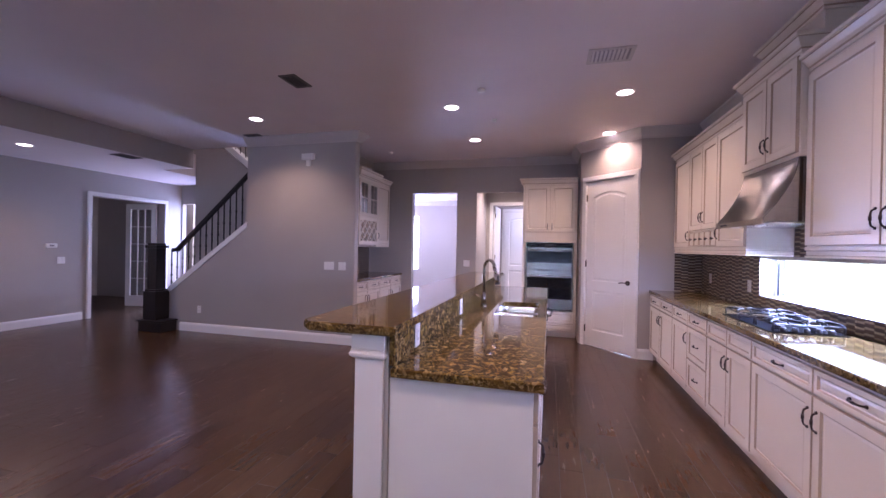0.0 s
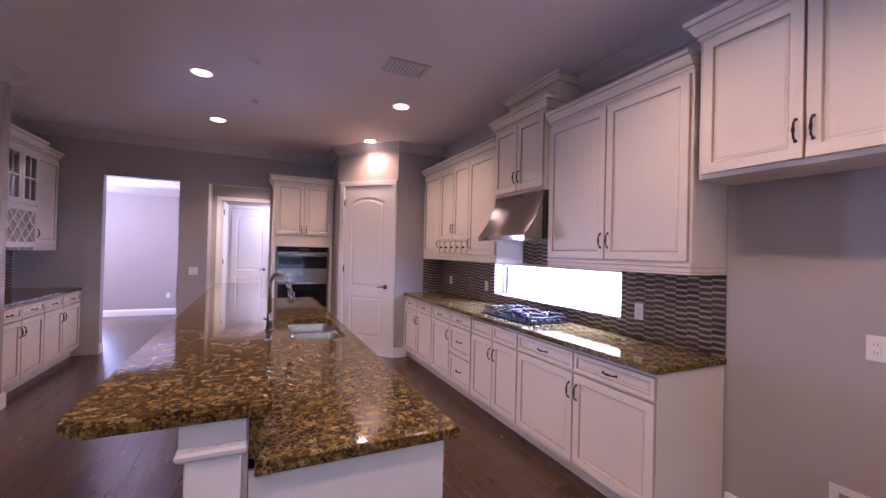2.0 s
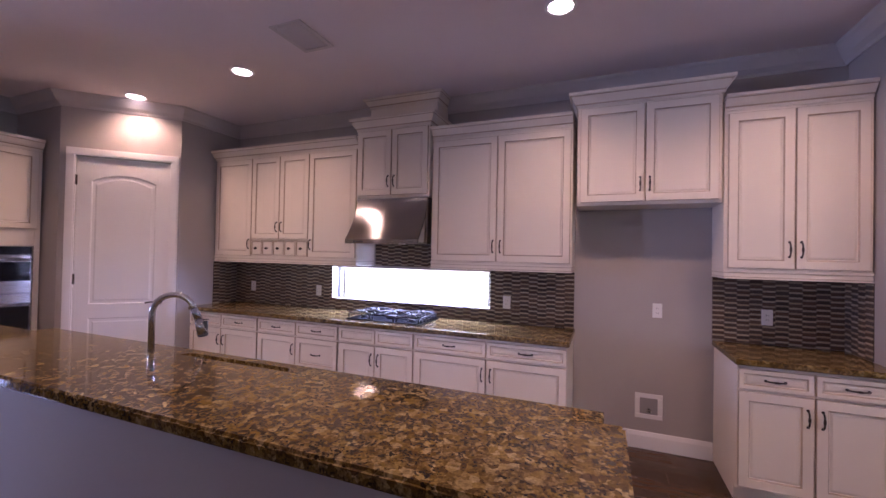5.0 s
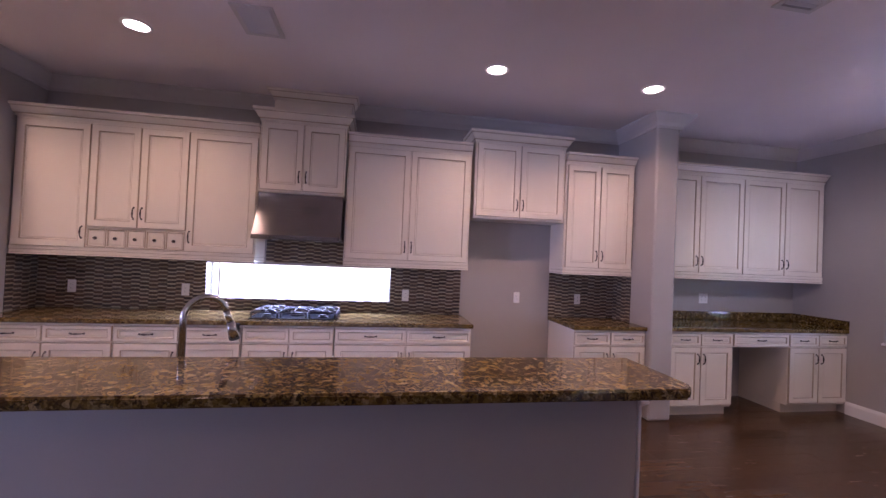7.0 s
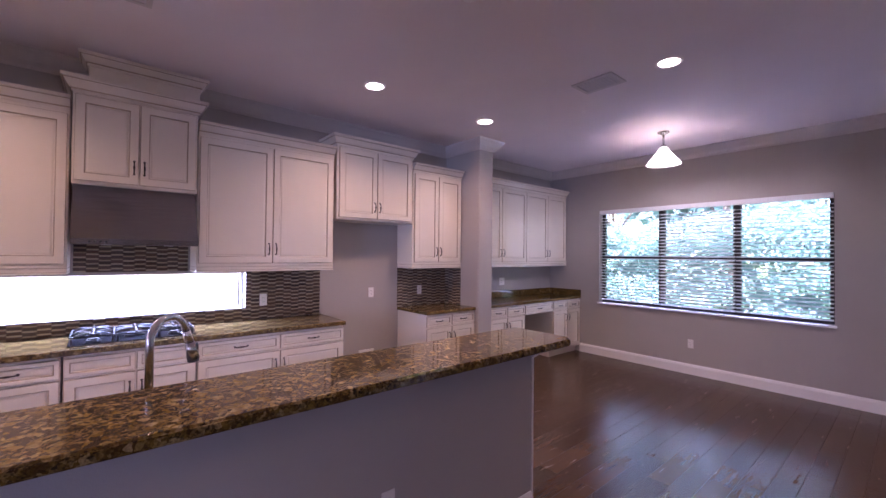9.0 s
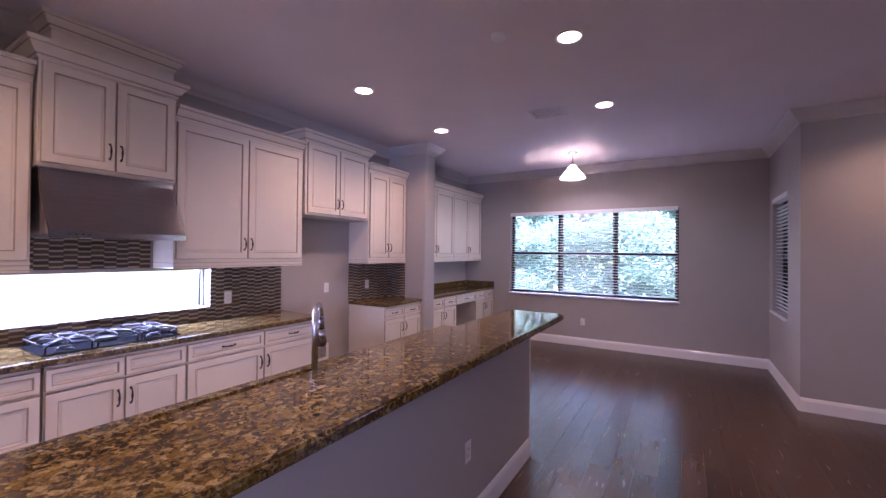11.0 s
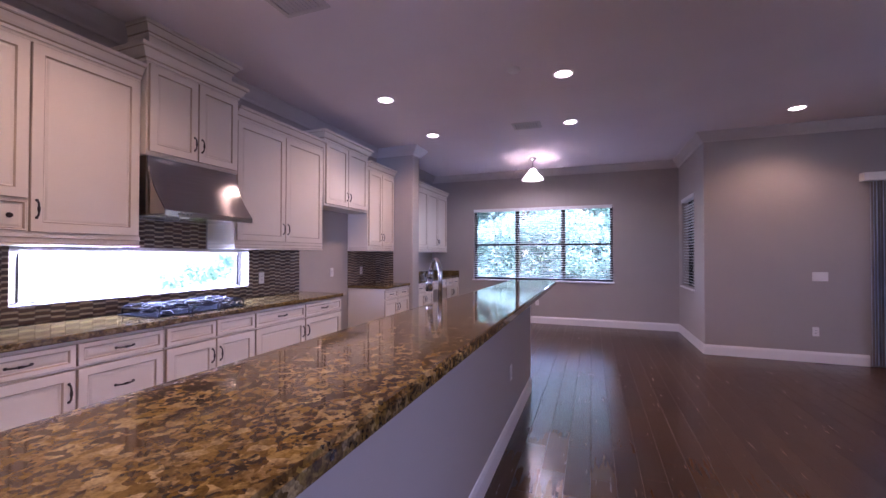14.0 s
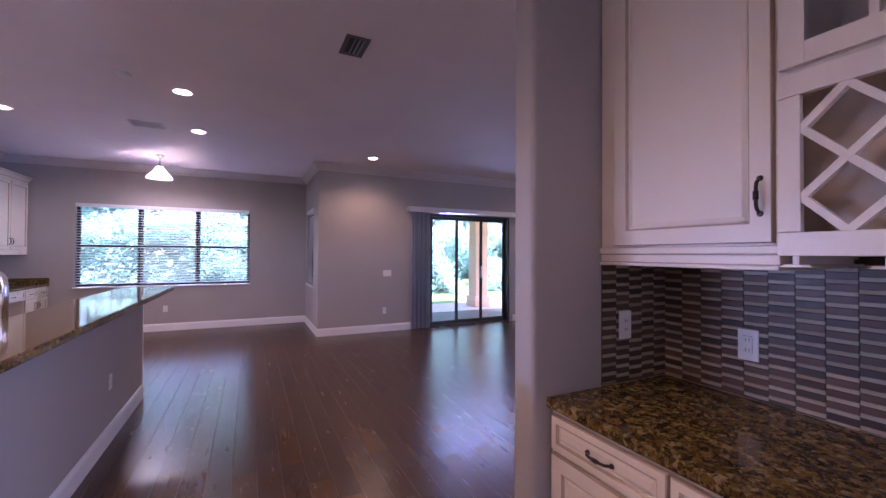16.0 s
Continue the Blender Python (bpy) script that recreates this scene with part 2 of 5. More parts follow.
def tube(bm, pts, r, n=10, mi=0):
    """A round bar along the points."""
    pts = [Vector(p) for p in pts]
    rings = []
    for i, p in enumerate(pts):
        d = (pts[min(i + 1, len(pts) - 1)] - pts[max(i - 1, 0)]).normalized()
        side = d.cross(Vector((0.31, 0.95, 0.1)))
        side.normalize()
        up = d.cross(side)
        rings.append([bm.verts.new(p + r * (math.cos(2 * math.pi * k / n) * side + math.sin(2 * math.pi * k / n) * up)) for k in range(n)])
    for a, b in zip(rings, rings[1:]):
        for k in range(n):
            f = bm.faces.new((a[k], a[(k + 1) % n], b[(k + 1) % n], b[k]))
            f.smooth, f.material_index = True, mi
    bm.faces.new(rings[0][::-1])
    bm.faces.new(rings[-1])


def lathe(bm, cx, cy, prof, n=24, mi=0):
    """Turns the profile of (radius, z) about a vertical line."""
    rings = [[bm.verts.new((cx + r * math.cos(2 * math.pi * k / n), cy + r * math.sin(2 * math.pi * k / n), z)) for k in range(n)] for r, z in prof]
    for a, b in zip(rings, rings[1:]):
        for k in range(n):
            f = bm.faces.new((a[k], a[(k + 1) % n], b[(k + 1) % n], b[k]))
            f.smooth, f.material_index = True, mi
    bmesh.ops.recalc_face_normals(bm, faces=bm.faces)


def prism(bm, poly, lift, mi=0):
    """A slab from a polygon of 3D points, pushed along lift."""
    a = [bm.verts.new(p) for p in poly]
    b = [bm.verts.new(Vector(p) + Vector(lift)) for p in poly]
    fs = [bm.faces.new(a), bm.faces.new(b[::-1])]
    for i in range(len(a)):
        fs.append(bm.faces.new((a[i], b[i], b[(i + 1) % len(a)], a[(i + 1) % len(a)])))
    for f in fs:
        f.material_index = mi
    bmesh.ops.recalc_face_normals(bm, faces=fs)


def sweep(bm, line, prof, closed=False, mi=0):
    """Sweeps the profile of (out, z) along the line, mitred; out is to the line's left."""
    pts = [Vector(p) for p in line]
    n = len(pts)
    rings = []
    for i in range(n):
        dirs = []
        if closed or i > 0:
            dirs.append((pts[i] - pts[i - 1]).normalized())
        if closed or i < n - 1:
            dirs.append((pts[(i + 1) % n] - pts[i]).normalized())
        nor = [Vector((-d.y, d.x)) for d in dirs]
        m = sum(nor, Vector((0, 0)))
        m = m / max(0.2, m.length_squared) * len(nor) if len(nor) == 2 else nor[0]
        rings.append([bm.verts.new((pts[i].x + m.x * o, pts[i].y + m.y * o, z)) for o, z in prof])
    fs = []
    k = len(prof)
    for i in range(n if closed else n - 1):
        a, b = rings[i], rings[(i + 1) % n]
        for j in range(k):
            fs.append(bm.faces.new((a[j], b[j], b[(j + 1) % k], a[(j + 1) % k])))
    if not closed:
        fs += [bm.faces.new(rings[0]), bm.faces.new(rings[-1][::-1])]
    for f in fs:
        f.material_index = mi
    bmesh.ops.recalc_face_normals(bm, faces=fs)


def part(name, bm, mats, parent=None, label="", kind=""):
    me = bpy.data.meshes.new(name)
    bm.to_mesh(me)
    bm.free()
    for m in mats if isinstance(mats, (list, tuple)) else [mats]:
        me.materials.append(m)
    ob = new(name, me)
    ob.parent = parent
    return tagged(ob, label, kind=kind)


def thing(name, label, category, m=None, group=""):
    ob = new(name)
    ob.matrix_world = m if m is not None else Matrix()
    return tagged(ob, label, category, group)


def boxes(name, mats, parent, *bs, bevel=0.0, label="", kind=""):
    bm = bmesh.new()
    for b in bs:
        box(bm, *b, bevel=bevel)
    return part(name, bm, mats, parent, label, kind)


# ---------- setting ----------
CEIL = 3.05
XE, YS, YN = 2.16, -2.28, 7.473
XW, YG, XD = -7.9, -0.57, -2.57


def wall(name, *bs):
    return boxes(name, M_WALL, None, *bs, kind="structure")


boxes("ceiling", M_CEIL, None, (-8.1, -0.75, CEIL, -5.78, 5.8, CEIL + 0.1), (-8.1, 5.8, CEIL, -6.46, 7.6, CEIL + 0.1), (-5.78, -2.6, CEIL, -2.43, 5.8, CEIL + 0.1), (-3.37, 5.8, CEIL, -2.43, YN, CEIL + 0.1),
      (-2.43, -2.6, CEIL, 2.5, YN + 0.001, CEIL + 0.1), 
      (-1.3, YN, CEIL, 2.5, 13.0, CEIL + 0.1), kind="structure")
boxes("ceiling", M_CEIL, None, (-7.9, 2.9, 2.72, -5.78, 5.8, CEIL - 0.001), (-7.9, 5.801, 2.72, -6.46, 7.5, CEIL - 0.001), kind="structure")
boxes("ceiling", M_CEIL, None, (-8.1, 5.2, 5.4, -2.0, 8.0, 5.5), kind="structure")
wall("wall_east", (XE, YS - 0.2, 0, XE + 0.2, 2.735, CEIL), (XE, 4.525, 0, XE + 0.2, 6.2, CEIL), (XE, 2.735, 0, XE + 0.2, 4.525, 1.04),
     (XE, 2.735, 1.385, XE + 0.2, 4.525, CEIL))
wall("wall_south", (XD - 0.2, YS - 0.2, 0, -1.49, YS, CEIL), (1.225, YS - 0.2, 0, XE, YS, CEIL), (-1.49, YS - 0.2, 0, 1.225, YS, 0.85),
     (-1.49, YS - 0.2, 2.31, 1.225, YS, CEIL))
wall("wall_dining", (XD - 0.2, YS, 0, XD, -2.04, CEIL), (XD - 0.2, -1.14, 0, XD, YG, CEIL), (XD - 0.2, -2.04, 0, XD, -1.14, 0.84),
     (XD - 0.2, -2.04, 2.31, XD, -1.14, CEIL))
wall("wall_slider", (-4.71, YG - 0.2, 0, XD - 0.2, YG, CEIL), (XW, YG - 0.2, 0, -6.62, YG, CEIL), (-6.62, YG - 0.2, 2.26, -4.71, YG, CEIL))
wall("wall_west", (XW - 0.2, YG - 0.2, 0, XW, 5.64, CEIL), (XW - 0.2, 7.08, 0, XW, 7.5, CEIL), (XW - 0.2, 5.64, 2.26, XW, 7.08, CEIL))
wall("wall_foyer", (-7.9, 7.5, 0, -7.87, 7.6, CEIL), (-7.1, 7.5, 0, -4.4, 7.6, CEIL), (-7.87, 7.5, 2.3, -7.1, 7.6, CEIL))
boxes("wall_stub", M_WALL, None, (1.5, -0.07, 0, XE - 0.001, 0.18, CEIL - 0.001), bevel=0.02, kind="structure")
wall("wall_north", (-3.25, YN, 0, -2.30, YN + 0.13, CEIL), (-1.42, YN, 0, -1.05, YN + 0.13, CEIL), (-0.2, YN, 0, 1.0, YN + 0.13, CEIL),
     (-2.30, YN, 2.455, -1.42, YN + 0.13, CEIL), (-1.05, YN, 2.455, -0.2, YN + 0.13, CEIL))
wall("wall_butler", (-3.35, 5.50, 0, -3.17, YN, CEIL))
wall("wall_pantry", (1.42, 5.965, 0, XE, 6.085, CEIL), (0.71, 6.675, 0, 0.83, YN, CEIL))
bm = bmesh.new()
D = math.sqrt(0.5)


def diag(a, b, z0, z1, t0=0.0, t1=0.12):
    """A slab in the diagonal pantry wall, from a to b metres along it, seen from the room."""
    p = lambda s, t: (0.71 + s * D + t * D, 6.675 - s * D + t * D, z0)
    prism(bm, [p(a, t0), p(b, t0), p(b, t1), p(a, t1)], (0, 0, z1 - z0))


DL, S0, S1 = 0.71 / D, 0.13, 0.915
diag(0, S0, 0, CEIL), diag(S1, DL, 0, CEIL), diag(S0, S1, 2.45, CEIL)
part("wall_pantry_diagonal", bm, M_WALL, kind="structure")

# stair wall with the sloping top, and the wall beyond the steps
bm = bmesh.new()
prism(bm, [(-2.43, 5.38, 0), (-2.43, 5.38, CEIL), (-4.27, 5.38, CEIL), (-4.27, 5.38, 1.68), (-5.95, 5.38, 0.48), (-5.95, 5.38, 0)], (0, 0.12, 0))
bmesh.ops.bevel(bm, geom=[e for e in bm.edges if all(abs(v.co.x + 2.43) < 1e-4 for v in e.verts) and abs(e.verts[0].co.y - e.verts[1].co.y) < 1e-4], offset=0.02, segments=4, profile=0.5, affect="EDGES")
part("wall_stair", bm, M_WALL, kind="structure")
bm = bmesh.new()
prism(bm, [(-3.25, 6.5, 0), (-3.25, 6.5, 1.35), (-6.4, 6.5, 3.67), (-6.45, 6.5, 3.67), (-6.45, 6.5, 0)], (0, 0.12, 0))
part("wall_stair_back", bm, M_WALL, kind="structure")
wall("wall_upper", (-8.1, 7.6, CEIL + 0.1, -2.0, 7.75, 5.4), (-3.48, 5.50, 0, -3.36, 7.6, 5.4), (-8.1, 5.32, CEIL + 0.1, -2.3, 5.38, 5.4), (-8.1, 5.4, CEIL + 0.1, -7.98, 7.6, 5.4))

CROWN = [(0, CEIL - 0.13), (0.012, CEIL - 0.13), (0.02, CEIL - 0.11), (0.05, CEIL - 0.085), (0.085, CEIL - 0.035), (0.1, CEIL - 0.02), (0.105, CEIL - 0.001), (0, CEIL - 0.001)]
BASE = [(0, 0), (0.016, 0), (0.016, 0.105), (0.010, 0.125), (0.006, 0.135), (0, 0.138)]


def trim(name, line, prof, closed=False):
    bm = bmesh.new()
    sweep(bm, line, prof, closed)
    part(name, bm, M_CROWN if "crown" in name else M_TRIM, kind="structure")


wall("soffit_face", (-5.779, 2.9, 2.719, -5.762, 5.8, CEIL - 0.001))
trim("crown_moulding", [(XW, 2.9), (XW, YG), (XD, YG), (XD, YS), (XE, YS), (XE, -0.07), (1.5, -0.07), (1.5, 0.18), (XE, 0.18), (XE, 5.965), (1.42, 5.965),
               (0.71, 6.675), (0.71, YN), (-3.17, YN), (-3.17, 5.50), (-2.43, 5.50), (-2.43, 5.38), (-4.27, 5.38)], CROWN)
trim("baseboard", [(XD, YG), (XD, YS), (1.56, YS)], BASE)
trim("baseboard", [(-4.3, YG), (XD, YG)], BASE)
trim("baseboard", [(XW, 5.5), (XW, YG), (-6.7, YG)], BASE)
trim("baseboard", [(XE, 0.96), (XE, 1.97)], BASE)
trim("baseboard", [(1.6, 5.965), (1.42, 5.965), (1.42 - 0.04, 6.005)], BASE)
trim("baseboard", [(-1.05, YN + 0.13), (-1.05, YN), (-1.42, YN), (-1.42, YN + 0.13)], BASE)
trim("baseboard", [(-2.30, YN + 0.13), (-2.30, YN)], BASE)
trim("baseboard", [(-2.43, 5.53), (-2.43, 5.38), (-5.53, 5.38)], BASE)


def casing(name, x0, x1, h, m, w=0.075, t=0.018):
    """Casing round an opening, in local coordinates: x along the wall, -y towards the room."""
    bm = bmesh.new()
    for o, d in ((0, t), (0.012, t + 0.007)):
        box(bm, x0 - w + o, -d, 0, x0 - o * 0.8, 0, h + o * 0)
        box(bm, x1 + o * 0.8, -d, 0, x1 + w - o, 0, h)
        box(bm, x0 - w + o, -d, h + 0.001 + o * 0.8, x1 + w - o, 0, h + w - o)
    ob = part(name, bm, M_TRIM, kind="structure")
    ob.matrix_world = m
    return ob


# pantry door
PD = pose(0.71, 6.675, 0, 0, 0, -45)
casing("door_casing", S0, S1, 2.45, PD)


def panel_door(name, w, h, arch, parent, m, mat):
    """A moulded two-panel door, in local x and z, with its face towards -y."""
    bm = bmesh.new()
    box(bm, 0, 0.008, 0, w, 0.042, h)
    fr = 0.12

    def field(x0, x1, z0, z1, rise):
        n = 14

        def loop(o, y):
            top = []
            for i in range(n + 1):
                s = i / n
                top.append((x1 - o - s * (x1 - x0 - 2 * o), y, z1 - o + (rise * (1 - (2 * s - 1) ** 2) if rise else 0)))
            return [bm.verts.new(p) for p in [(x0 + o, y, z0 + o), (x1 - o, y, z0 + o)] + top]
        rs = [loop(o, y) for o, y in ((0, 0.0), (0.010, 0.0075), (0.03, 0.0075), (0.045, 0.002))]
        for a, b in zip(rs, rs[1:]):
            for k in range(len(a)):
                bm.faces.new((a[k], a[(k + 1) % len(a)], b[(k + 1) % len(a)], b[k]))
        bm.faces.new(rs[-1])
        return rs[0]

    zs = [0.24, 0.83, 0.97, h - 0.235]
    low = field(fr, w - fr, zs[0], zs[1], 0)
    up = field(fr, w - fr, zs[2], zs[3], arch)
    v = lambda x, z: bm.verts.new((x, 0.0, z))
    for x0, x1, z0, z1 in ((0, fr, 0, h), (w - fr, w, 0, h), (fr, w - fr, 0, zs[0]), (fr, w - fr, zs[1], zs[2])):
        bm.faces.new((v(x0, z0), v(x1, z0), v(x1, z1), v(x0, z1)))
    bm.faces.new([v(w - fr, h), v(fr, h)] + up[2:][::-1])
    for a, b in (((0, 0), (0, h)), ((w, h), (w, 0)), ((0, h), (w, h)), ((w, 0), (0, 0))):
        p = [bm.verts.new((a[0], 0, a[1])), bm.verts.new((b[0], 0, b[1])), bm.verts.new((b[0], 0.009, b[1])), bm.verts.new((a[0], 0.009, a[1]))]
        bm.faces.new(p)
    bmesh.ops.remove_doubles(bm, verts=bm.verts, dist=0.0002)
    bmesh.ops.recalc_face_normals(bm, faces=bm.faces)
    ob = part(name, bm, mat, parent)
    if m is not None:
        ob.matrix_world = m
    return ob


def lever(parent, x, z, flip=1, mat=None):
    bm = bmesh.new()
    cyl(bm, (x, 0, z), (x, -0.012, z), 0.032, n=20)
    cyl(bm, (x, -0.012, z), (x, -0.05, z), 0.011)
    tube(bm, [(x, -0.048, z), (x - flip * 0.03, -0.053, z + 0.004), (x - flip * 0.07, -0.052, z + 0.002), (x - flip * 0.11, -0.047, z - 0.006)], 0.008)
    part("door_handle", bm, M_BRONZE, parent)


def hinges(parent, x, zs):
    for z in zs:
        bm = bmesh.new()
        cyl(bm, (x, -0.006, z - 0.05), (x, -0.006, z + 0.05), 0.008)
        box(bm, x - 0.012, -0.004, z - 0.048, x + 0.012, 0.001, z + 0.048)
        part("hinge", bm, M_BRONZE, parent)


d = tagged(new("door_pantry"), "closed white two-panel pantry door with an arched upper panel", "door", kind="structure")
d.matrix_world = PD @ pose(S0 + 0.004, -0.002, 0.008)
panel_door("leaf", S1 - S0 - 0.008, 2.435, 0.07, d, None, M_TRIM)
lever(d, S1 - S0 - 0.078, 0.98)
hinges(d, -0.003, (0.25, 1.22, 2.2))

# rooms beyond the openings
wall("wall_great_far", (-3.33, 11.0, 0, -1.3, 11.15, 3.4), (-4.7, 11.0, 0, -4.2, 11.15, 3.4), (-4.2, 11.0, 0, -3.33, 11.15, 0.8), (-4.2, 11.0, 2.3, -3.33, 11.15, 3.4))
wall("wall_great_side", (-1.30, YN + 0.13, 0, -1.18, 11.0, 3.4))
wall("wall_great_west", (-4.7, YN + 0.13, 0, -4.55, 8.6, 3.4), (-4.7, 10.2, 0, -4.55, 11.0, 3.4), (-4.7, 8.6, 0, -4.55, 10.2, 0.7), (-4.7, 8.6, 2.4, -4.55, 10.2, 3.4))
boxes("ceiling", M_CEIL, None, (-4.55, YN + 0.13, 2.72, -3.9, 11.0, 3.0), (-1.85, YN + 0.13, 2.72, -1.3, 11.0, 3.0), (-3.9, YN + 0.13, 2.72, -1.85, 8.2, 3.0),
      (-3.9, 10.45, 2.72, -1.85, 11.0, 3.0), (-4.55, YN + 0.13, 3.001, -1.3, 11.0, 3.05), kind="structure")
wall("wall_hall", (-1.18, 9.5, 0, -1.02, 9.62, CEIL), (-0.13, 9.5, 0, 1.2, 9.62, CEIL), (-1.02, 9.5, 2.42, -0.13, 9.62, CEIL), (1.2, YN, 0, 1.35, 13, CEIL),
     (-1.3, 11.0, 0, -1.18, 13, CEIL), (-1.3, 11.3, 0, 1.35, 11.42, CEIL))
casing("door_casing", -1.02, -0.13, 2.42, pose(0, 9.5, 0))
trim("baseboard", [(-1.3, 11.0), (-4.55, 11.0)], BASE)
trim("crown_moulding", [(-1.3, 11.0), (-4.55, 11.0)], [(o, z - 0.33) for o, z in CROWN])


# ---------- cabinet builders ----------
def front(name, x, z, w, h, parent, frame_w=0.058, pull=None, label=""):
    """A framed, glazed cabinet front at local x, z; pull: (x, z, upright)."""
    bm = bmesh.new()
    fw = min(frame_w, h * 0.26)
    rings = [(0.0, 0.0, 0), (0.0, -0.017, 1), (0.003, -0.020, 1), (fw - 0.004, -0.020, 0), (fw, -0.017, 1), (fw + 0.003, -0.010, 1), (fw + 0.008, -0.008, 0), (fw + 0.02, -0.012, 0)]
    prev = None
    for o, y, mi in rings:
        ring = [bm.verts.new(p) for p in ((x + o, y, z + o), (x + w - o, y, z + o), (x + w - o, y, z + h - o), (x + o, y, z + h - o))]
        if prev:
            for k in range(4):
                f = bm.faces.new((prev[k], prev[(k + 1) % 4], ring[(k + 1) % 4], ring[k]))
                f.material_index = mi
        prev = ring
    bm.faces.new(prev)
    bmesh.ops.recalc_face_normals(bm, faces=bm.faces)
    ob = part(name, bm, [M_CAB, M_GLAZE], parent, label)
    if pull:
        px, pz, upright = pull
        bm = bmesh.new()
        L = 0.049
        pts = []
        for i in range(9):
            s = -1 + i / 4
            off = -0.020 - 0.021 * (1 - s ** 6)
            pts.append((px, off, pz + s * L) if upright else (px + s * L, off, pz))
        tube(bm, pts, 0.0048, 8)
        for s in (-1, 1):
            p = (px, -0.019, pz + s * L) if upright else (px + s * L, -0.019, pz)
            q = (px, -0.026, pz + s * L) if upright else (px + s * L, -0.026, pz)
            cyl(bm, p, q, 0.009, 0.006)
        c = (px, -0.042, pz)
        e = (0, 0, 0.012) if upright else (0.012, 0, 0)
        cyl(bm, Vector(c) - Vector(e), Vector(c) + Vector(e), 0.0070)
        part("handle", bm, M_BRONZE, ob, "dark bronze bar pull")
    return ob


def crown(parent, w, d, z, h=0.13, out=0.065, left=True, right=True):
    bm = bmesh.new()
    prof = [(0.004, z), (0.010, z), (0.010, z + 0.018), (0.018, z + 0.026), (0.03, z + 0.04), (out * 0.75, z + h * 0.72), (out * 0.85, z + h * 0.76), (out, z + h * 0.8), (out, z + h)]
    rs = []
    for o, zz in prof:
        l, r = (o if left else -0.002), (o if right else -0.002)
        rs.append([bm.verts.new(p) for p in ((-l, d, zz), (-l, -o, zz), (w + r, -o, zz), (w + r, d, zz))])
    for i, (a, b) in enumerate(zip(rs, rs[1:])):
        for k in range(4):
            bm.faces.new((a[k], a[(k + 1) % 4], b[(k + 1) % 4], b[k])).material_index = int(i in (2, 5))
    bm.faces.new(rs[0]), bm.faces.new(rs[-1])
    bmesh.ops.recalc_face_normals(bm, faces=bm.faces)
    part("crown", bm, [M_CAB, M_GLAZE], parent)


def light_rail(parent, w, d, z):
    bm = bmesh.new()
    box(bm, 0, -0.012, z + 0.045, w, d, z + 0.068, 0.003)
    box(bm, 0.001, -0.004, z + 0.016, w - 0.001, d, z + 0.041, 0.002)
    box(bm, 0.003, 0.0, z + 0.012, w - 0.003, d, z + 0.0455, 0, 1)
    box(bm, 0, -0.012, z, w, d, z + 0.012, 0.003)
    part("light_rail", bm, [M_CAB, M_GLAZE], parent)


def upper(label, m, w, d, z0, z1, doors, crown_h=0.10, rail=True, left=True, right=True, group="kitchen wall cabinets"):
    """doors: rows of (x0, x1, z0, z1, pull side: -1 left, 1 right)."""
    t = thing("wall_cabinet", label, "cabinet", m, group)
    boxes("body", M_CAB, t, (0.001, 0, z0 + (0.068 if rail else 0), w - 0.001, d, z1), bevel=0.002)
    for x0, x1, a, b, side in doors:
        px = x0 + 0.032 if side < 0 else x1 - 0.032
        front("door", x0 + 0.004, a, x1 - x0 - 0.008, b - a, t, pull=(px, a + 0.13, True) if side else None)
    if rail:
        light_rail(t, w, d, z0)
    if crown_h:
        crown(t, w, d, z1 - 0.02, crown_h, 0.065, left, right)
    return t


def base(label, m, w, d, cols, drawers=True, group="kitchen base cabinets", h=0.88):
    """cols: rows of (x0, x1, kind, pull side); kind d: drawer over door, s: three drawers, f: false front over door."""
    t = thing("base_cabinet", label, "cabinet", m, group)
    boxes("body", M_CAB, t, (0.001, 0, 0.10, w - 0.001, d, h), bevel=0.002)
    boxes("toe_kick", M_CAB, t, (0.002, 0.07, 0, w - 0.002, d, 0.099))
    for x0, x1, k, side in cols:
        x, ww = x0 + 0.005, x1 - x0 - 0.01
        xc = (x0 + x1) / 2
        front("drawer", x, 0.735, ww, 0.125, t, 0.03, None if k == "f" else (xc, 0.798, False))
        if k == "s":
            front("drawer", x, 0.43, ww, 0.29, t, 0.05, (xc, 0.575, False))
            front("drawer", x, 0.125, ww, 0.29, t, 0.05, (xc, 0.27, False))
        else:
            front("door", x, 0.125, ww, 0.595, t, pull=(x + 0.03 if side < 0 else x + ww - 0.03, 0.60, True))
    return t


def slab(name, label, m, bs, category="worktop"):
    """A granite slab with eased edges."""
    bm = bmesh.new()
    for b in bs:
        box(bm, *b, bevel=0.006)
    ob = part(name, bm, M_GRANITE)
    ob.matrix_world = m
    return tagged(ob, label, category)


def outlet(m, gangs=1, label="white wall socket plate", name="wall_socket", switch=False):
    t = thing(name, label, "switch" if switch else "socket", m, "switches and sockets")
    w = 0.035 + 0.023 * (gangs - 1)
    boxes("plate", M_PLASTIC, t, (-w, -0.006, -0.058, w, 0, 0.058), bevel=0.003)
    for g in range(gangs):
        cx = (g - (gangs - 1) / 2) * 0.046 * 2 * 0.5 * 1.0
        if switch:
            boxes("rocker", M_PLASTIC, t, (cx - 0.016, -0.010, -0.033, cx + 0.016, -0.004, 0.033), bevel=0.002)
        else:
            boxes("socket", M_PLASTIC, t, (cx - 0.016, -0.009, -0.033, cx + 0.016, -0.004, 0.033), bevel=0.002)
            boxes("slot", M_SLOT, t, *[(cx + s * 0.006 - 0.001, -0.0095, z - 0.006, cx + s * 0.006 + 0.001, -0.0085, z + 0.006) for s in (-1, 1) for z in (-0.018, 0.018)])
    return t


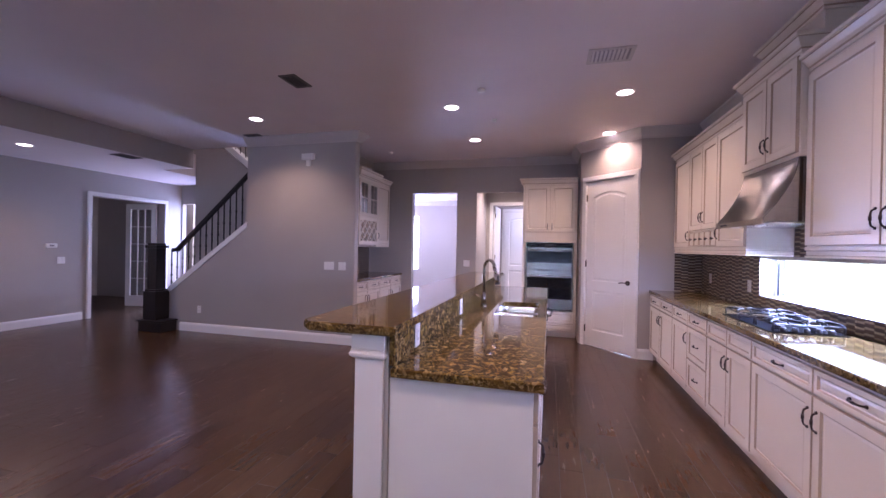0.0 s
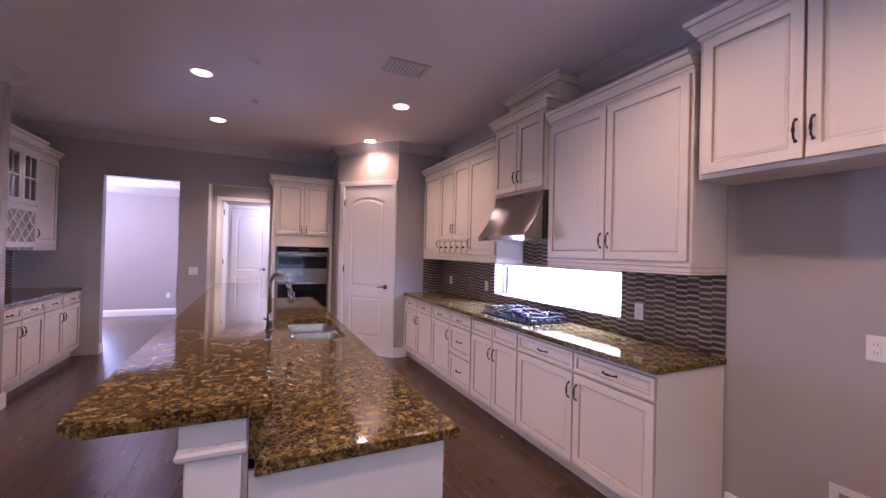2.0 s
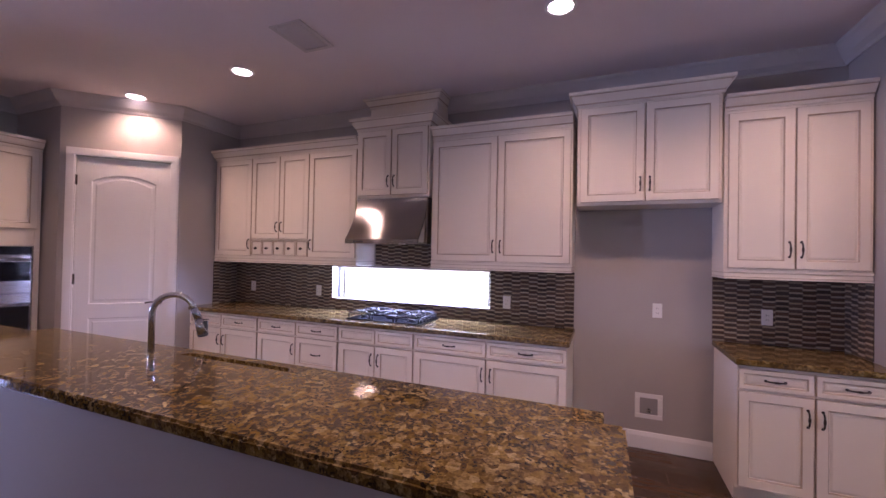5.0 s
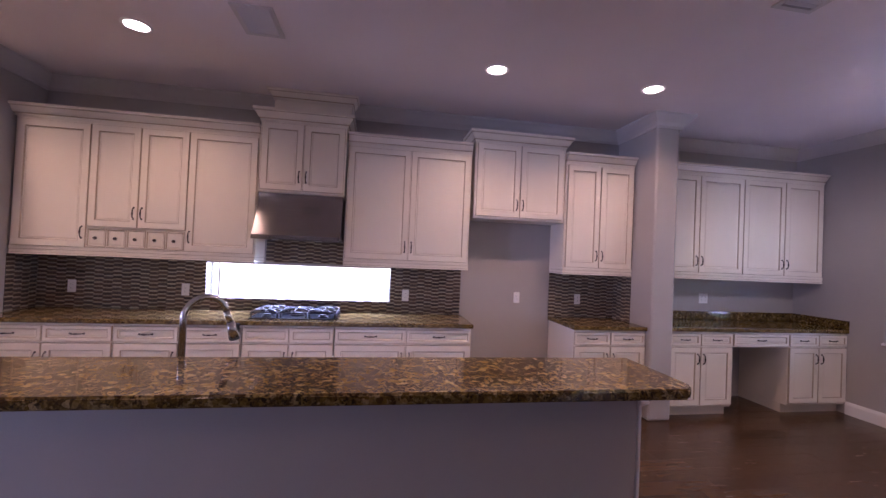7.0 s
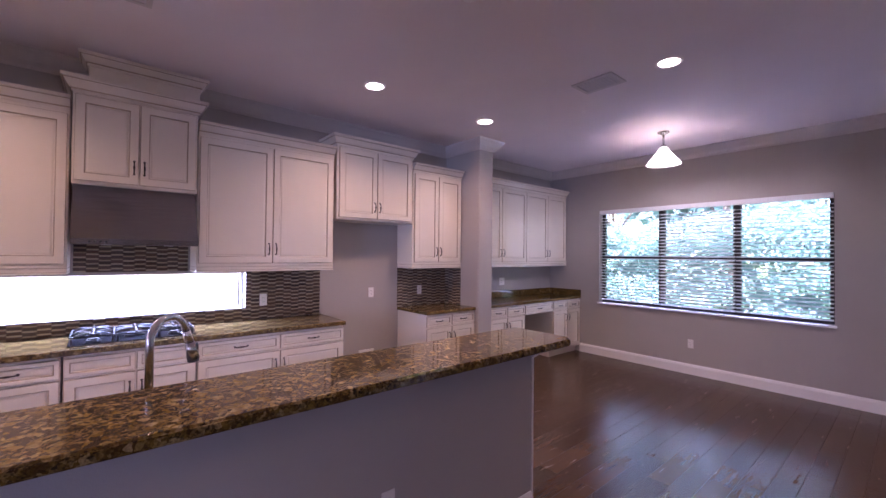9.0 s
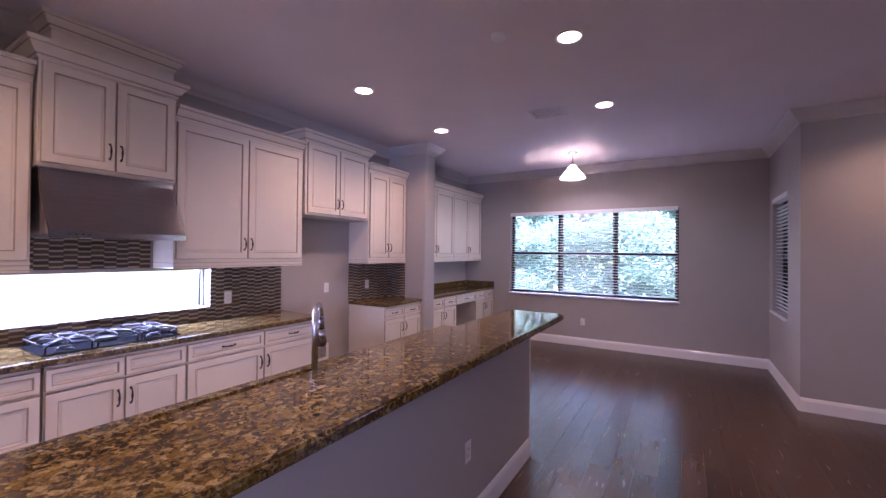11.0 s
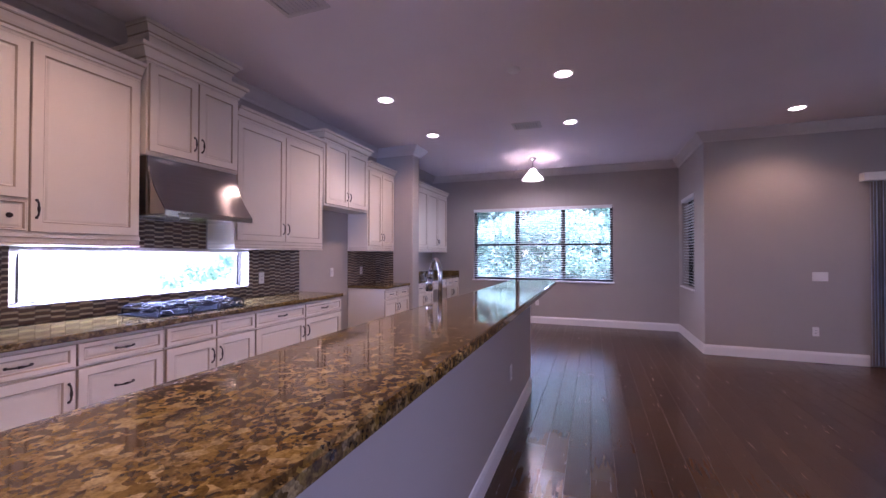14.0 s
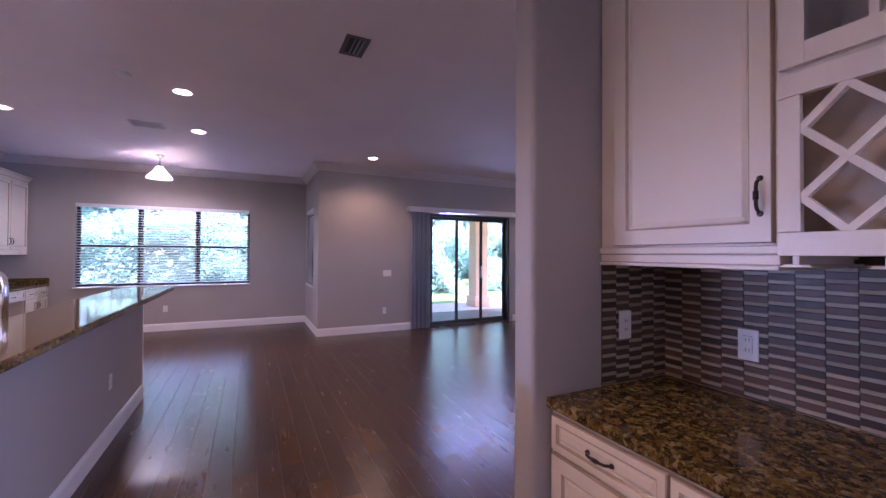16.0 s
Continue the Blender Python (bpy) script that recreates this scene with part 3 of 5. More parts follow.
EAST = lambda x, y: pose(x, y, 0, 0, 0, -90)      # faces west, x runs south
WEST = lambda x, y: pose(x, y, 0, 0, 0, 90)       # faces east, x runs north

# ---------- range wall ----------
G = 0.003
UX = 1.832
UD = XE - UX - G
w = 5.945 - 3.995
upper("cream wall cabinet, four doors over a row of small spice drawers", EAST(UX, 5.945), w, UD, 1.41, 2.60,
      [(0.02, 0.575, 1.485, 2.555, 1), (0.575, 0.97, 1.67, 2.555, 1), (0.97, 1.36, 1.67, 2.555, -1), (1.36, w - 0.01, 1.485, 2.555, -1)], right=False)
t = bpy.data.objects["wall_cabinet"]
for i in range(5):
    x0 = 0.58 + i * 0.155
    ob = front("drawer", x0, 1.49, 0.15, 0.165, t, 0.012)
    bm = bmesh.new()
    cyl(bm, (x0 + 0.075, -0.012, 1.57), (x0 + 0.075, -0.03, 1.57), 0.006, 0.006)
    cyl(bm, (x0 + 0.075, -0.028, 1.57), (x0 + 0.075, -0.04, 1.57), 0.015, 0.012)
    part("knob", bm, M_BRONZE, ob, "dark bronze knob")
w = 3.985 - 3.215
upper("taller cream two-door cabinet above the range hood", EAST(UX - 0.04, 3.985), w, UD + 0.04, 2.06, 2.735,
      [(0.01, w / 2, 2.085, 2.70, 1), (w / 2, w - 0.01, 2.085, 2.70, -1)], 0.11, rail=False)
t = thing("chimney_box", "cream boxed duct cover from the hood cabinet to the ceiling", "cabinet", EAST(UX + 0.06, 3.905))
boxes("body", M_CAB, t, (0, 0, 2.80, 0.715, UD - 0.06, CEIL - 0.09), bevel=0.003)
crown(t, 0.715, UD - 0.06, CEIL - 0.095, 0.092, 0.06)
w = 3.205 - 1.985
upper("cream wall cabinet with two wide doors beside the range hood", EAST(UX, 3.205), w, UD, 1.41, 2.60,
      [(0.01, w / 2, 1.485, 2.555, 1), (w / 2, w - 0.012, 1.485, 2.555, -1)], left=False, right=False)
w = 1.945 - 0.985
upper("cream two-door cabinet bridging the empty fridge alcove", EAST(UX, 1.955), w + 0.01, UD, 1.94, 2.735,
      [(0.02, w / 2, 1.965, 2.70, 1), (w / 2, w - 0.01, 1.965, 2.70, -1)], 0.11, rail=False)
w = 0.975 - 0.185
upper("cream two-door wall cabinet beside the fridge alcove", EAST(UX, 0.978), w, UD, 1.41, 2.60,
      [(0.02, w / 2, 1.485, 2.555, 1), (w / 2, w - 0.015, 1.485, 2.555, -1)], left=False, right=False)

BX = 1.575
BD = XE - BX - G
cuts = [(5.955, 4.975, [(0.48, 1), (0.98, -1)], "dd"), (4.97, 4.0, [(0.485, 1), (0.97, 0)], "ds"), (3.99, 3.23, [(0.385, 1), (0.76, -1)], "ff"), (3.225, 1.985, [(0.63, 1), (1.24, -1)], "dd")]
labels = ["cream base cabinet, two drawers over two doors, beside the pantry", "cream base cabinet with a door and a stack of three drawers",
          "cream two-door base cabinet with blank fronts under the cooktop", "wide cream base cabinet, two drawers over doors, finished end panel"]
for (y0, y1, cs, ks), lab in zip(cuts, labels):
    cols, x = [], 0.0
    for (x1, side), k in zip(cs, ks):
        cols.append((x, x1, k, side))
        x = x1
    base(lab, EAST(BX, y0), y0 - y1, BD, cols)
w = 0.955 - 0.185
base("cream base cabinet, two drawers over doors, beside the fridge alcove", EAST(BX, 0.958), w, BD, [(0, w / 2, "d", 1), (w / 2, w, "d", -1)])
slab("worktop", "polished brown granite worktop along the range wall", Matrix(), [(1.54, 1.972, 0.882, XE - G, 5.96, 0.920)])
slab("worktop", "short polished brown granite worktop beside the fridge alcove", Matrix(), [(1.54, 0.183, 0.882, XE - G, 0.972, 0.920)])

# hood
t = thing("range_hood", "brushed steel range hood with a flared front", "range hood", EAST(0, 3.975))
bm = bmesh.new()
XF, XT, XB = 1.60, 1.79, XE - 0.012
curve = [(0, XT - (XT - XF) * ((2.055 - z) / 0.39) ** 1.7, z) for z in np.linspace(1.665, 2.055, 12)]
prism(bm, [(0, XF, 1.625)] + curve + [(0, XB, 2.055), (0, XB, 1.64), (0, XF + 0.03, 1.64)], (0.75, 0, 0))
bmesh.ops.bevel(bm, geom=[e for e in bm.edges if abs(e.verts[0].co.x - e.verts[1].co.x) < 1e-6], offset=0.004, segments=2, affect="EDGES")
part("canopy", bm, M_STEEL, t)
boxes("filter", M_SINK, t, (0.03, XF + 0.05, 1.632, 0.37, XB - 0.05, 1.638), (0.38, XF + 0.05, 1.632, 0.72, XB - 0.05, 1.638))
for i in range(4):
    bm = bmesh.new()
    cyl(bm, (0.10 + i * 0.03, XF - 0.004, 1.645), (0.10 + i * 0.03, XF + 0.002, 1.645), 0.007)
    part("button", bm, M_SLOT, t)
for x in (0.19, 0.56):
    bm = bmesh.new()
    cyl(bm, (x, XF + 0.07, 1.622), (x, XF + 0.07, 1.632), 0.03, n=20)
    part("lamp", bm, M_PLASTIC, t)

# cooktop
t = thing("gas_cooktop", "black five-burner gas cooktop with iron grates on granite", "cooktop", EAST(1.66, 3.98))
M_TRAY = paint("black_enamel_tray", (0.008, 0.008, 0.010), 0.9, 90, 0.0, 0.1)
M_TRAY.node_tree.nodes["Principled BSDF"].inputs["Specular IOR Level"].default_value = 0.03
boxes("tray", M_TRAY, t, (0, 0, 0.921, 0.76, 0.42, 0.928), bevel=0.003)
BURNERS = ((0.135, 0.105, 0.032), (0.135, 0.31, 0.040), (0.38, 0.21, 0.055), (0.625, 0.105, 0.032), (0.625, 0.31, 0.040))
for cx, cy, r in BURNERS:
    bm = bmesh.new()
    cyl(bm, (cx, cy, 0.928), (cx, cy, 0.942), r + 0.014, r + 0.004, 20)
    cyl(bm, (cx, cy, 0.942), (cx, cy, 0.953), r, r * 0.90, 20)
    part("burner", bm, M_GRATE, t)
for k, (x0, x1) in enumerate(((0.012, 0.252), (0.262, 0.498), (0.508, 0.748))):
    bm = bmesh.new()
    zt, zc = 0.976, 0.992
    loop = [(x0, 0.03, zt), (x0 + 0.02, 0.012, zt), (x1 - 0.02, 0.012, zt), (x1, 0.03, zt), (x1, 0.39, zt), (x1 - 0.02, 0.408, zt), (x0 + 0.02, 0.408, zt), (x0, 0.39, zt), (x0, 0.03, zt)]
    tube(bm, loop, 0.0055, 8)
    if k != 1:
        tube(bm, [(x0, 0.21, zt), (x1, 0.21, zt)], 0.0055, 8)
    for cx, cy, r in BURNERS:
        if not x0 < cx < x1:
            continue
        for q in range(8):
            c, n = math.cos(q * math.pi / 4), math.sin(q * math.pi / 4)
            far = min((x1 - cx) / abs(c) if abs(c) > 0.1 else 9, (0.098 if k != 1 else 0.19) / abs(n) if abs(n) > 0.1 else 9)
            tube(bm, [(cx + c * d, cy + n * d, z) for d, z in ((0.022, zc - 0.004), (0.034, zc), (far * 0.6, zc + 0.002), (far * 0.85, zc - 0.003), (far, zt))], 0.0068, 7)
    for x in (x0 + 0.01, x1 - 0.01):
        for y in (0.018, 0.402):
            cyl(bm, (x, y, 0.928), (x, y, zt), 0.007, 0.006, 8)
    part("grate", bm, M_GRATE, t)
for i in range(5):
    bm = bmesh.new()
    cyl(bm, (0.745, 0.07 + i * 0.065, 0.930), (0.745, 0.07 + i * 0.065, 0.958), 0.017, 0.014, 14)
    part("knob", bm, M_IRON, t)

# slot window
t = tagged(new("window_splash"), "long low window in the backsplash with frosted bright daylight", "window", kind="structure")
boxes("window_frame", M_TRIM, t, (XE + 0.12, 2.737, 1.041, XE + 0.16, 4.523, 1.052), (XE + 0.12, 2.737, 1.374, XE + 0.16, 4.523, 1.384), (XE + 0.12, 2.737, 1.053, XE + 0.16, 2.748, 1.373),
      (XE + 0.12, 4.505, 1.059, XE + 0.16, 4.523, 1.367))
boxes("mullion", M_FRAME, t, (XE + 0.098, 4.437, 1.053, XE + 0.112, 4.449, 1.373))
boxes("mullion", M_FRAME, t, (XE + 0.098, 2.768, 1.053, XE + 0.112, 2.781, 1.373))
boxes("pane", M_GLASS, t, (XE + 0.135, 2.756, 1.059, XE + 0.141, 4.504, 1.367)).visible_shadow = False

# ---------- oven tower ----------
t = thing("oven_cabinet", "tall cream oven cabinet with two doors above, one drawer below", "cabinet", pose(-0.17, 6.93, 0))
W = 0.862
for b in ((0, 0, 0.10, 0.045, YN - 6.933, 2.5), (W - 0.045, 0, 0.10, W, YN - 6.933, 2.5)):
    boxes("side_panel", M_CAB, t, b)
for b in ((0.046, 0, 1.545, W - 0.046, YN - 6.933, 2.5), (0.046, 0, 0.1, W - 0.046, YN - 6.933, 0.42)):
    boxes("body", M_CAB, t, b)
boxes("back_panel", M_CAB, t, (0.046, 0.45, 0.42, W - 0.046, 0.53, 1.545))
boxes("toe_kick", M_CAB, t, (0.01, 0.07, 0, W, YN - 6.933, 0.099))
front("door", 0.03, 1.71, W / 2 - 0.033, 0.76, t, pull=(W / 2 - 0.035, 1.80, True))
front("door", W / 2 + 0.003, 1.71, W / 2 - 0.033, 0.76, t, pull=(W / 2 + 0.035, 1.80, True))
front("drawer", 0.03, 0.238, W - 0.06, 0.185, t, 0.045)
front("drawer", 0.03, 0.108, W - 0.06, 0.118, t, 0.03)
crown(t, W, YN - 6.933, 2.48, 0.11, 0.06, True, False)
t = thing("double_wall_oven", "stainless steel double wall oven with black glass doors", "oven", pose(-0.110, 6.93, 0))
boxes("body", M_STEEL, t, (0, -0.008, 0.435, 0.744, 0.44, 1.54), bevel=0.003)
boxes("control_panel", M_BLACKGLASS, t, (0.012, -0.026, 1.462, 0.732, -0.008, 1.534), bevel=0.004)
boxes("display", M_SLOT, t, (0.30, -0.0275, 1.482, 0.45, -0.0262, 1.516))
for z0, z1, g0, g1 in ((1.096, 1.452, 1.211, 1.392), (0.452, 1.086, 0.625, 0.972)):
    dr = boxes("door", M_STEEL, t, (0.010, -0.035, z0, 0.734, -0.009, z1), bevel=0.005)
    boxes("glass", M_BLACKGLASS, dr, (0.022, -0.0385, g0, 0.722, -0.0352, g1), bevel=0.001)
    bm = bmesh.new()
    hz = g1 + 0.022
    cyl(bm, (0.03, -0.082, hz), (0.714, -0.082, hz), 0.0125, n=14)
    for x in (0.07, 0.674):
        cyl(bm, (x, -0.036, hz), (x, -0.078, hz), 0.009)
    part("handle", bm, M_CHROME, dr)

# ---------- island ----------
IY0, IY1 = 1.78, 5.62
t = thing("island", "long kitchen island with raised bar wall and square end post", "kitchen island")
boxes("bar_wall", M_WALL, t, (-0.535, IY0 - 0.014, 0, -0.39, IY1, 1.06))
boxes("body", M_CAB, t, (-0.36, IY0 + 0.02, 0.10, 0.215, 3.235, 0.88), (-0.36, 4.085, 0.10, 0.215, IY1, 0.88), (-0.36, 3.236, 0.10, 0.215, 4.084, 0.66), (0.2035, 3.236, 0.661, 0.215, 4.084, 0.88))
boxes("toe_kick", M_CAB, t, (-0.34, IY0 + 0.03, 0, 0.15, IY1 - 0.02, 0.099))
boxes("end_panel", M_ISLE, t, (-0.388, IY0, 0.0, 0.215, IY0 + 0.019, 0.88), bevel=0.002)
PX0, PX1, PY0, PY1 = -0.538, -0.405, IY0 - 0.035, IY0 - 0.019
post = boxes("post", M_ISLE, t, (PX0, PY0, 0, PX1, PY1, 0.95), bevel=0.004)
boxes("capital", M_ISLE, post, (PX0 - 0.012, PY0 - 0.012, 0.99, PX1 + 0.008, PY1 + 0.004, 1.06), bevel=0.003)
bm = bmesh.new()
rs = []
for o, z in ((0.0, 0.951), (0.006, 0.951), (0.018, 0.962), (0.020, 0.972), (0.014, 0.980), (0.014, 0.989), (0.0, 0.989)):
    rs.append([bm.verts.new(p) for p in ((PX0 - o, PY0 - o, z), (PX1 + o * 0.6, PY0 - o, z), (PX1 + o * 0.6, PY1 + 0.003, z), (PX0 - o, PY1 + 0.003, z))])
for a, b in zip(rs, rs[1:]):
    for k in range(4):
        bm.faces.new((a[k], a[(k + 1) % 4], b[(k + 1) % 4], b[k]))
part("collar", bm, M_ISLE, post)
bm = bmesh.new()
sweep(bm, [(-0.535, IY0 - 0.012), (-0.535, IY1), (-0.39, IY1)], BASE)
part("baseboard", bm, M_TRIM, t)
tt = thing("island_cabinets", "cream cabinet fronts on the cook side of the island", "cabinet", WEST(0.215, IY0 + 0.03))
ks = [("door", 0.0, 0.45), ("door", 0.46, 0.9), ("door", 0.91, 1.35), ("door", 1.36, 1.86), ("door", 1.87, 2.35), ("door", 3.0, 3.4), ("door", 3.41, 3.78)]
for i, (k, a, b) in enumerate(ks):
    front("door", a + 0.005, 0.125, b - a - 0.01, 0.595, tt, pull=((b - 0.04) if i % 2 else (a + 0.04), 0.6, True))
    front("drawer", a + 0.005, 0.735, b - a - 0.01, 0.125, tt, 0.03, ((a + b) / 2, 0.798, False))
t = thing("dishwasher", "stainless steel dishwasher in the island", "dishwasher", WEST(0.215, IY0 + 2.39))
boxes("door", M_STEEL, t, (0.01, -0.03, 0.12, 0.6, 0, 0.86), bevel=0.004)
bm = bmesh.new()
tube(bm, [(0.05, -0.03, 0.78), (0.07, -0.07, 0.78), (0.3, -0.085, 0.78), (0.54, -0.07, 0.78), (0.56, -0.03, 0.78)], 0.010)
part("handle", bm, M_STEEL, t)

def rounded(x0, y0, x1, y1, r, n=8):
    """The points of a rectangle with rounded corners, counter-clockwise."""
    out = []
    for cx, cy, a0 in ((x1 - r, y1 - r, 0), (x0 + r, y1 - r, 90), (x0 + r, y0 + r, 180), (x1 - r, y0 + r, 270)):
        out += [(cx + r * math.cos(radians(a0 + 90 * k / n)), cy + r * math.sin(radians(a0 + 90 * k / n))) for k in range(n + 1)]
    return out


def loft(bm, loops, cap=False, wrap=False):
    """Joins loops of as many points each, given as lists of (x, y, z)."""
    rs = [[bm.verts.new(p) for p in l] for l in loops]
    for a, b in zip(rs, rs[1:] + (rs[:1] if wrap else [])):
        for k in range(len(a)):
            f = bm.faces.new((a[k], a[(k + 1) % len(a)], b[(k + 1) % len(a)], b[k]))
            f.smooth = not wrap
    if cap:
        bm.faces.new(rs[-1])
    bmesh.ops.recalc_face_normals(bm, faces=bm.faces)


SX0, SX1, SY0, SY1 = -0.150, 0.188, 3.255, 4.065
WX0, WX1, WY0, WY1 = -0.372, 0.255, IY0 - 0.04, IY1 + 0.03
cut = rounded(SX0, SY0, SX1, SY1, 0.06)
edge, m0 = [], 9
for k, (x, y) in enumerate(cut):
    corner, s0 = divmod(k, m0)
    s0 = s0 / (m0 - 1)
    if corner == 0:
        edge.append((WX1, y + (WY1 - y) * min(1, 2 * s0)) if s0 < 0.5 else (x + (WX1 - x) * min(1, 2 - 2 * s0), WY1))
    elif corner == 1:
        edge.append((x + (WX0 - x) * min(1, 2 * s0), WY1) if s0 < 0.5 else (WX0, y + (WY1 - y) * min(1, 2 - 2 * s0)))
    elif corner == 2:
        edge.append((WX0, y + (WY0 - y) * min(1, 2 * s0)) if s0 < 0.5 else (x + (WX0 - x) * min(1, 2 - 2 * s0), WY0))
    else:
        edge.append((x + (WX1 - x) * min(1, 2 * s0), WY0) if s0 < 0.5 else (WX1, y + (WY0 - y) * min(1, 2 - 2 * s0)))
inner = [(max(WX0 + 0.005, min(WX1 - 0.005, x)), max(WY0 + 0.005, min(WY1 - 0.005, y))) for x, y in edge]
bm = bmesh.new()
loft(bm, [[(x, y, 0.882) for x, y in edge], [(x, y, 0.915) for x, y in edge], [(x, y, 0.920) for x, y in inner], [(x, y, 0.920) for x, y in cut], [(x, y, 0.882) for x, y in cut]], wrap=True)
tagged(part("worktop", bm, M_GRANITE), "polished brown granite island worktop cut out for the sink", "worktop")
slab("granite_upstand", "brown granite upstand on the bar wall above the sink counter", Matrix(), [(-0.389, IY0 - 0.02, 0.9205, -0.360, IY1, 1.058)], "worktop")
bm = bmesh.new()
c = 0.05
prism(bm, [(-0.79 + c, IY0 - 0.09, 1.062), (-0.335, IY0 - 0.09, 1.062), (-0.335, IY1 + 0.06, 1.062), (-0.79 + c, IY1 + 0.06, 1.062), (-0.79, IY1 + 0.06 - c, 1.062), (-0.79, IY0 - 0.09 + c, 1.062)], (0, 0, 0.040))
bmesh.ops.bevel(bm, geom=list(bm.edges), offset=0.008, segments=2, affect="EDGES")
tagged(part("bar_top", bm, M_GRANITE), "raised polished brown granite bar top on the island", "worktop")

t = thing("sink", "double-bowl stainless steel sink under the granite", "sink")
for y0, y1 in ((SY0 - 0.004, 3.652), (3.672, SY1 + 0.004)):
    bm = bmesh.new()
    x0, x1 = SX0 - 0.004, SX1 + 0.004
    loft(bm, [[(x, y, z) for x, y in rounded(x0 + o, y0 + o, x1 - o, y1 - o, r)] for o, r, z in
              ((-0.009, 0.065, 0.8815 if y0 < 3.5 else 0.8812), (0.0, 0.062, 0.8815), (0.004, 0.058, 0.872), (0.010, 0.055, 0.76), (0.016, 0.055, 0.715), (0.032, 0.05, 0.700), (0.06, 0.04, 0.696))], cap=True)
    bw = part("bowl", bm, M_SINK, t)
    bm = bmesh.new()
    cyl(bm, ((x0 + x1) / 2, (y0 + y1) / 2, 0.6965), ((x0 + x1) / 2, (y0 + y1) / 2, 0.700), 0.045, n=20)
    part("drain", bm, M_SLOT, bw)

t = thing("faucet", "brushed nickel gooseneck faucet with a pull-down spray head", "faucet", pose(-0.285, 3.66, 0.92, 0, 0, -49))
bm = bmesh.new()
cyl(bm, (0, 0, 0), (0, 0, 0.012), 0.032, 0.028, 20)
cyl(bm, (0, 0, 0.012), (0, 0, 0.12), 0.022, 0.018, 16)
part("base", bm, M_CHROME, t)
bm = bmesh.new()
pts = [(0, 0, 0.11), (0, 0, 0.32)] + [(0.084 - 0.084 * math.cos(a), 0, 0.325 + 0.084 * math.sin(a)) for a in np.linspace(0.2, math.pi * 0.93, 12)]
tube(bm, pts, 0.0135, 14)
part("spout", bm, M_CHROME, t)
bm = bmesh.new()
e = pts[-1]
cyl(bm, e, (e[0] + 0.02, 0, e[2] - 0.05), 0.015, 0.016, 16)
cyl(bm, (e[0] + 0.02, 0, e[2] - 0.05), (e[0] + 0.04, 0, e[2] - 0.12), 0.017, 0.024, 16)
head = part("spray_head", bm, M_CHROME, t)
bm = bmesh.new()
cyl(bm, (e[0] + 0.040, 0, e[2] - 0.1205), (e[0] + 0.042, 0, e[2] - 0.132), 0.0235, 0.021, 16)
box(bm, e[0] + 0.040, -0.007, e[2] - 0.105, e[0] + 0.060, 0.007, e[2] - 0.060, 0.002)
part("spray_face", bm, M_SLOT, head, "black spray face and button")
bm = bmesh.new()
tube(bm, [(0, 0, 0.075), (0, -0.04, 0.085), (0, -0.09, 0.11)], 0.007)
part("lever", bm, M_CHROME, t)

# ---------- dining desk ----------
w = 2.19
t = upper("cream four-door wall cabinet over the dining desk", EAST(UX, -0.085), w, UD, 1.41, 2.60,
          [(0.01, 0.53, 1.485, 2.555, 1), (0.53, 1.09, 1.485, 2.555, -1), (1.09, 1.64, 1.485, 2.555, 1), (1.64, 2.16, 1.485, 2.555, -1)], left=False, right=False)
base("cream base cabinet, two drawers over doors, at the desk", EAST(BX, -0.085), 0.74, BD, [(0, 0.36, "d", 1), (0.36, 0.74, "d", -1)])
base("cream base cabinet, two drawers over doors, by the dining wall", EAST(BX, -1.525), 0.75, BD, [(0, 0.375, "d", 1), (0.375, 0.75, "d", -1)])
t = thing("desk_drawer", "shallow cream drawer under the desk top between cabinets", "drawer", EAST(BX, -0.83))
boxes("body", M_CAB, t, (0.001, 0, 0.72, 0.69, BD, 0.88))
front("drawer", 0.005, 0.735, 0.68, 0.125, t, 0.03, (0.345, 0.798, False))
slab("worktop", "polished dark granite desk top with a low granite upstand", Matrix(), [(1.54, YS + G, 0.882, XE - G, -0.073, 0.920), (XE - 0.024, YS + G, 0.9205, XE - G, -0.073, 1.02), (1.54, YS + G, 0.9205, XE - 0.0245, YS + 0.024, 1.02)])

# ---------- butler's pantry ----------
BXF = -2.52
w = YN - 5.505
t = base("cream base cabinet, four drawers over four doors, serving nook", WEST(BXF, 5.505), w - 0.005, 0.64,
         [(0.01, 0.475, "d", 1), (0.475, 0.95, "d", -1), (0.95, 1.425, "d", 1), (1.425, w - 0.01, "d", -1)])
slab("worktop", "polished dark granite worktop in the serving nook", Matrix(), [(-3.167, 5.503, 0.882, -2.49, YN - G, 0.920)])
t = upper("cream wall cabinet with one tall door in the serving nook", WEST(-2.775, 5.505), 0.61, 0.39, 1.41, 2.60, [(0.072, 0.602, 1.485, 2.555, 1)], left=False, right=False)
t = upper("cream wall cabinet with one tall door beside the wine rack", WEST(-2.775, 6.865), 0.6, 0.39, 1.41, 2.60, [(0.01, 0.57, 1.485, 2.555, -1)], left=False, right=False)
t = thing("wine_cabinet", "cream cabinet with two glazed doors over a wine rack", "cabinet", WEST(-2.735, 6.123))
w = 0.737
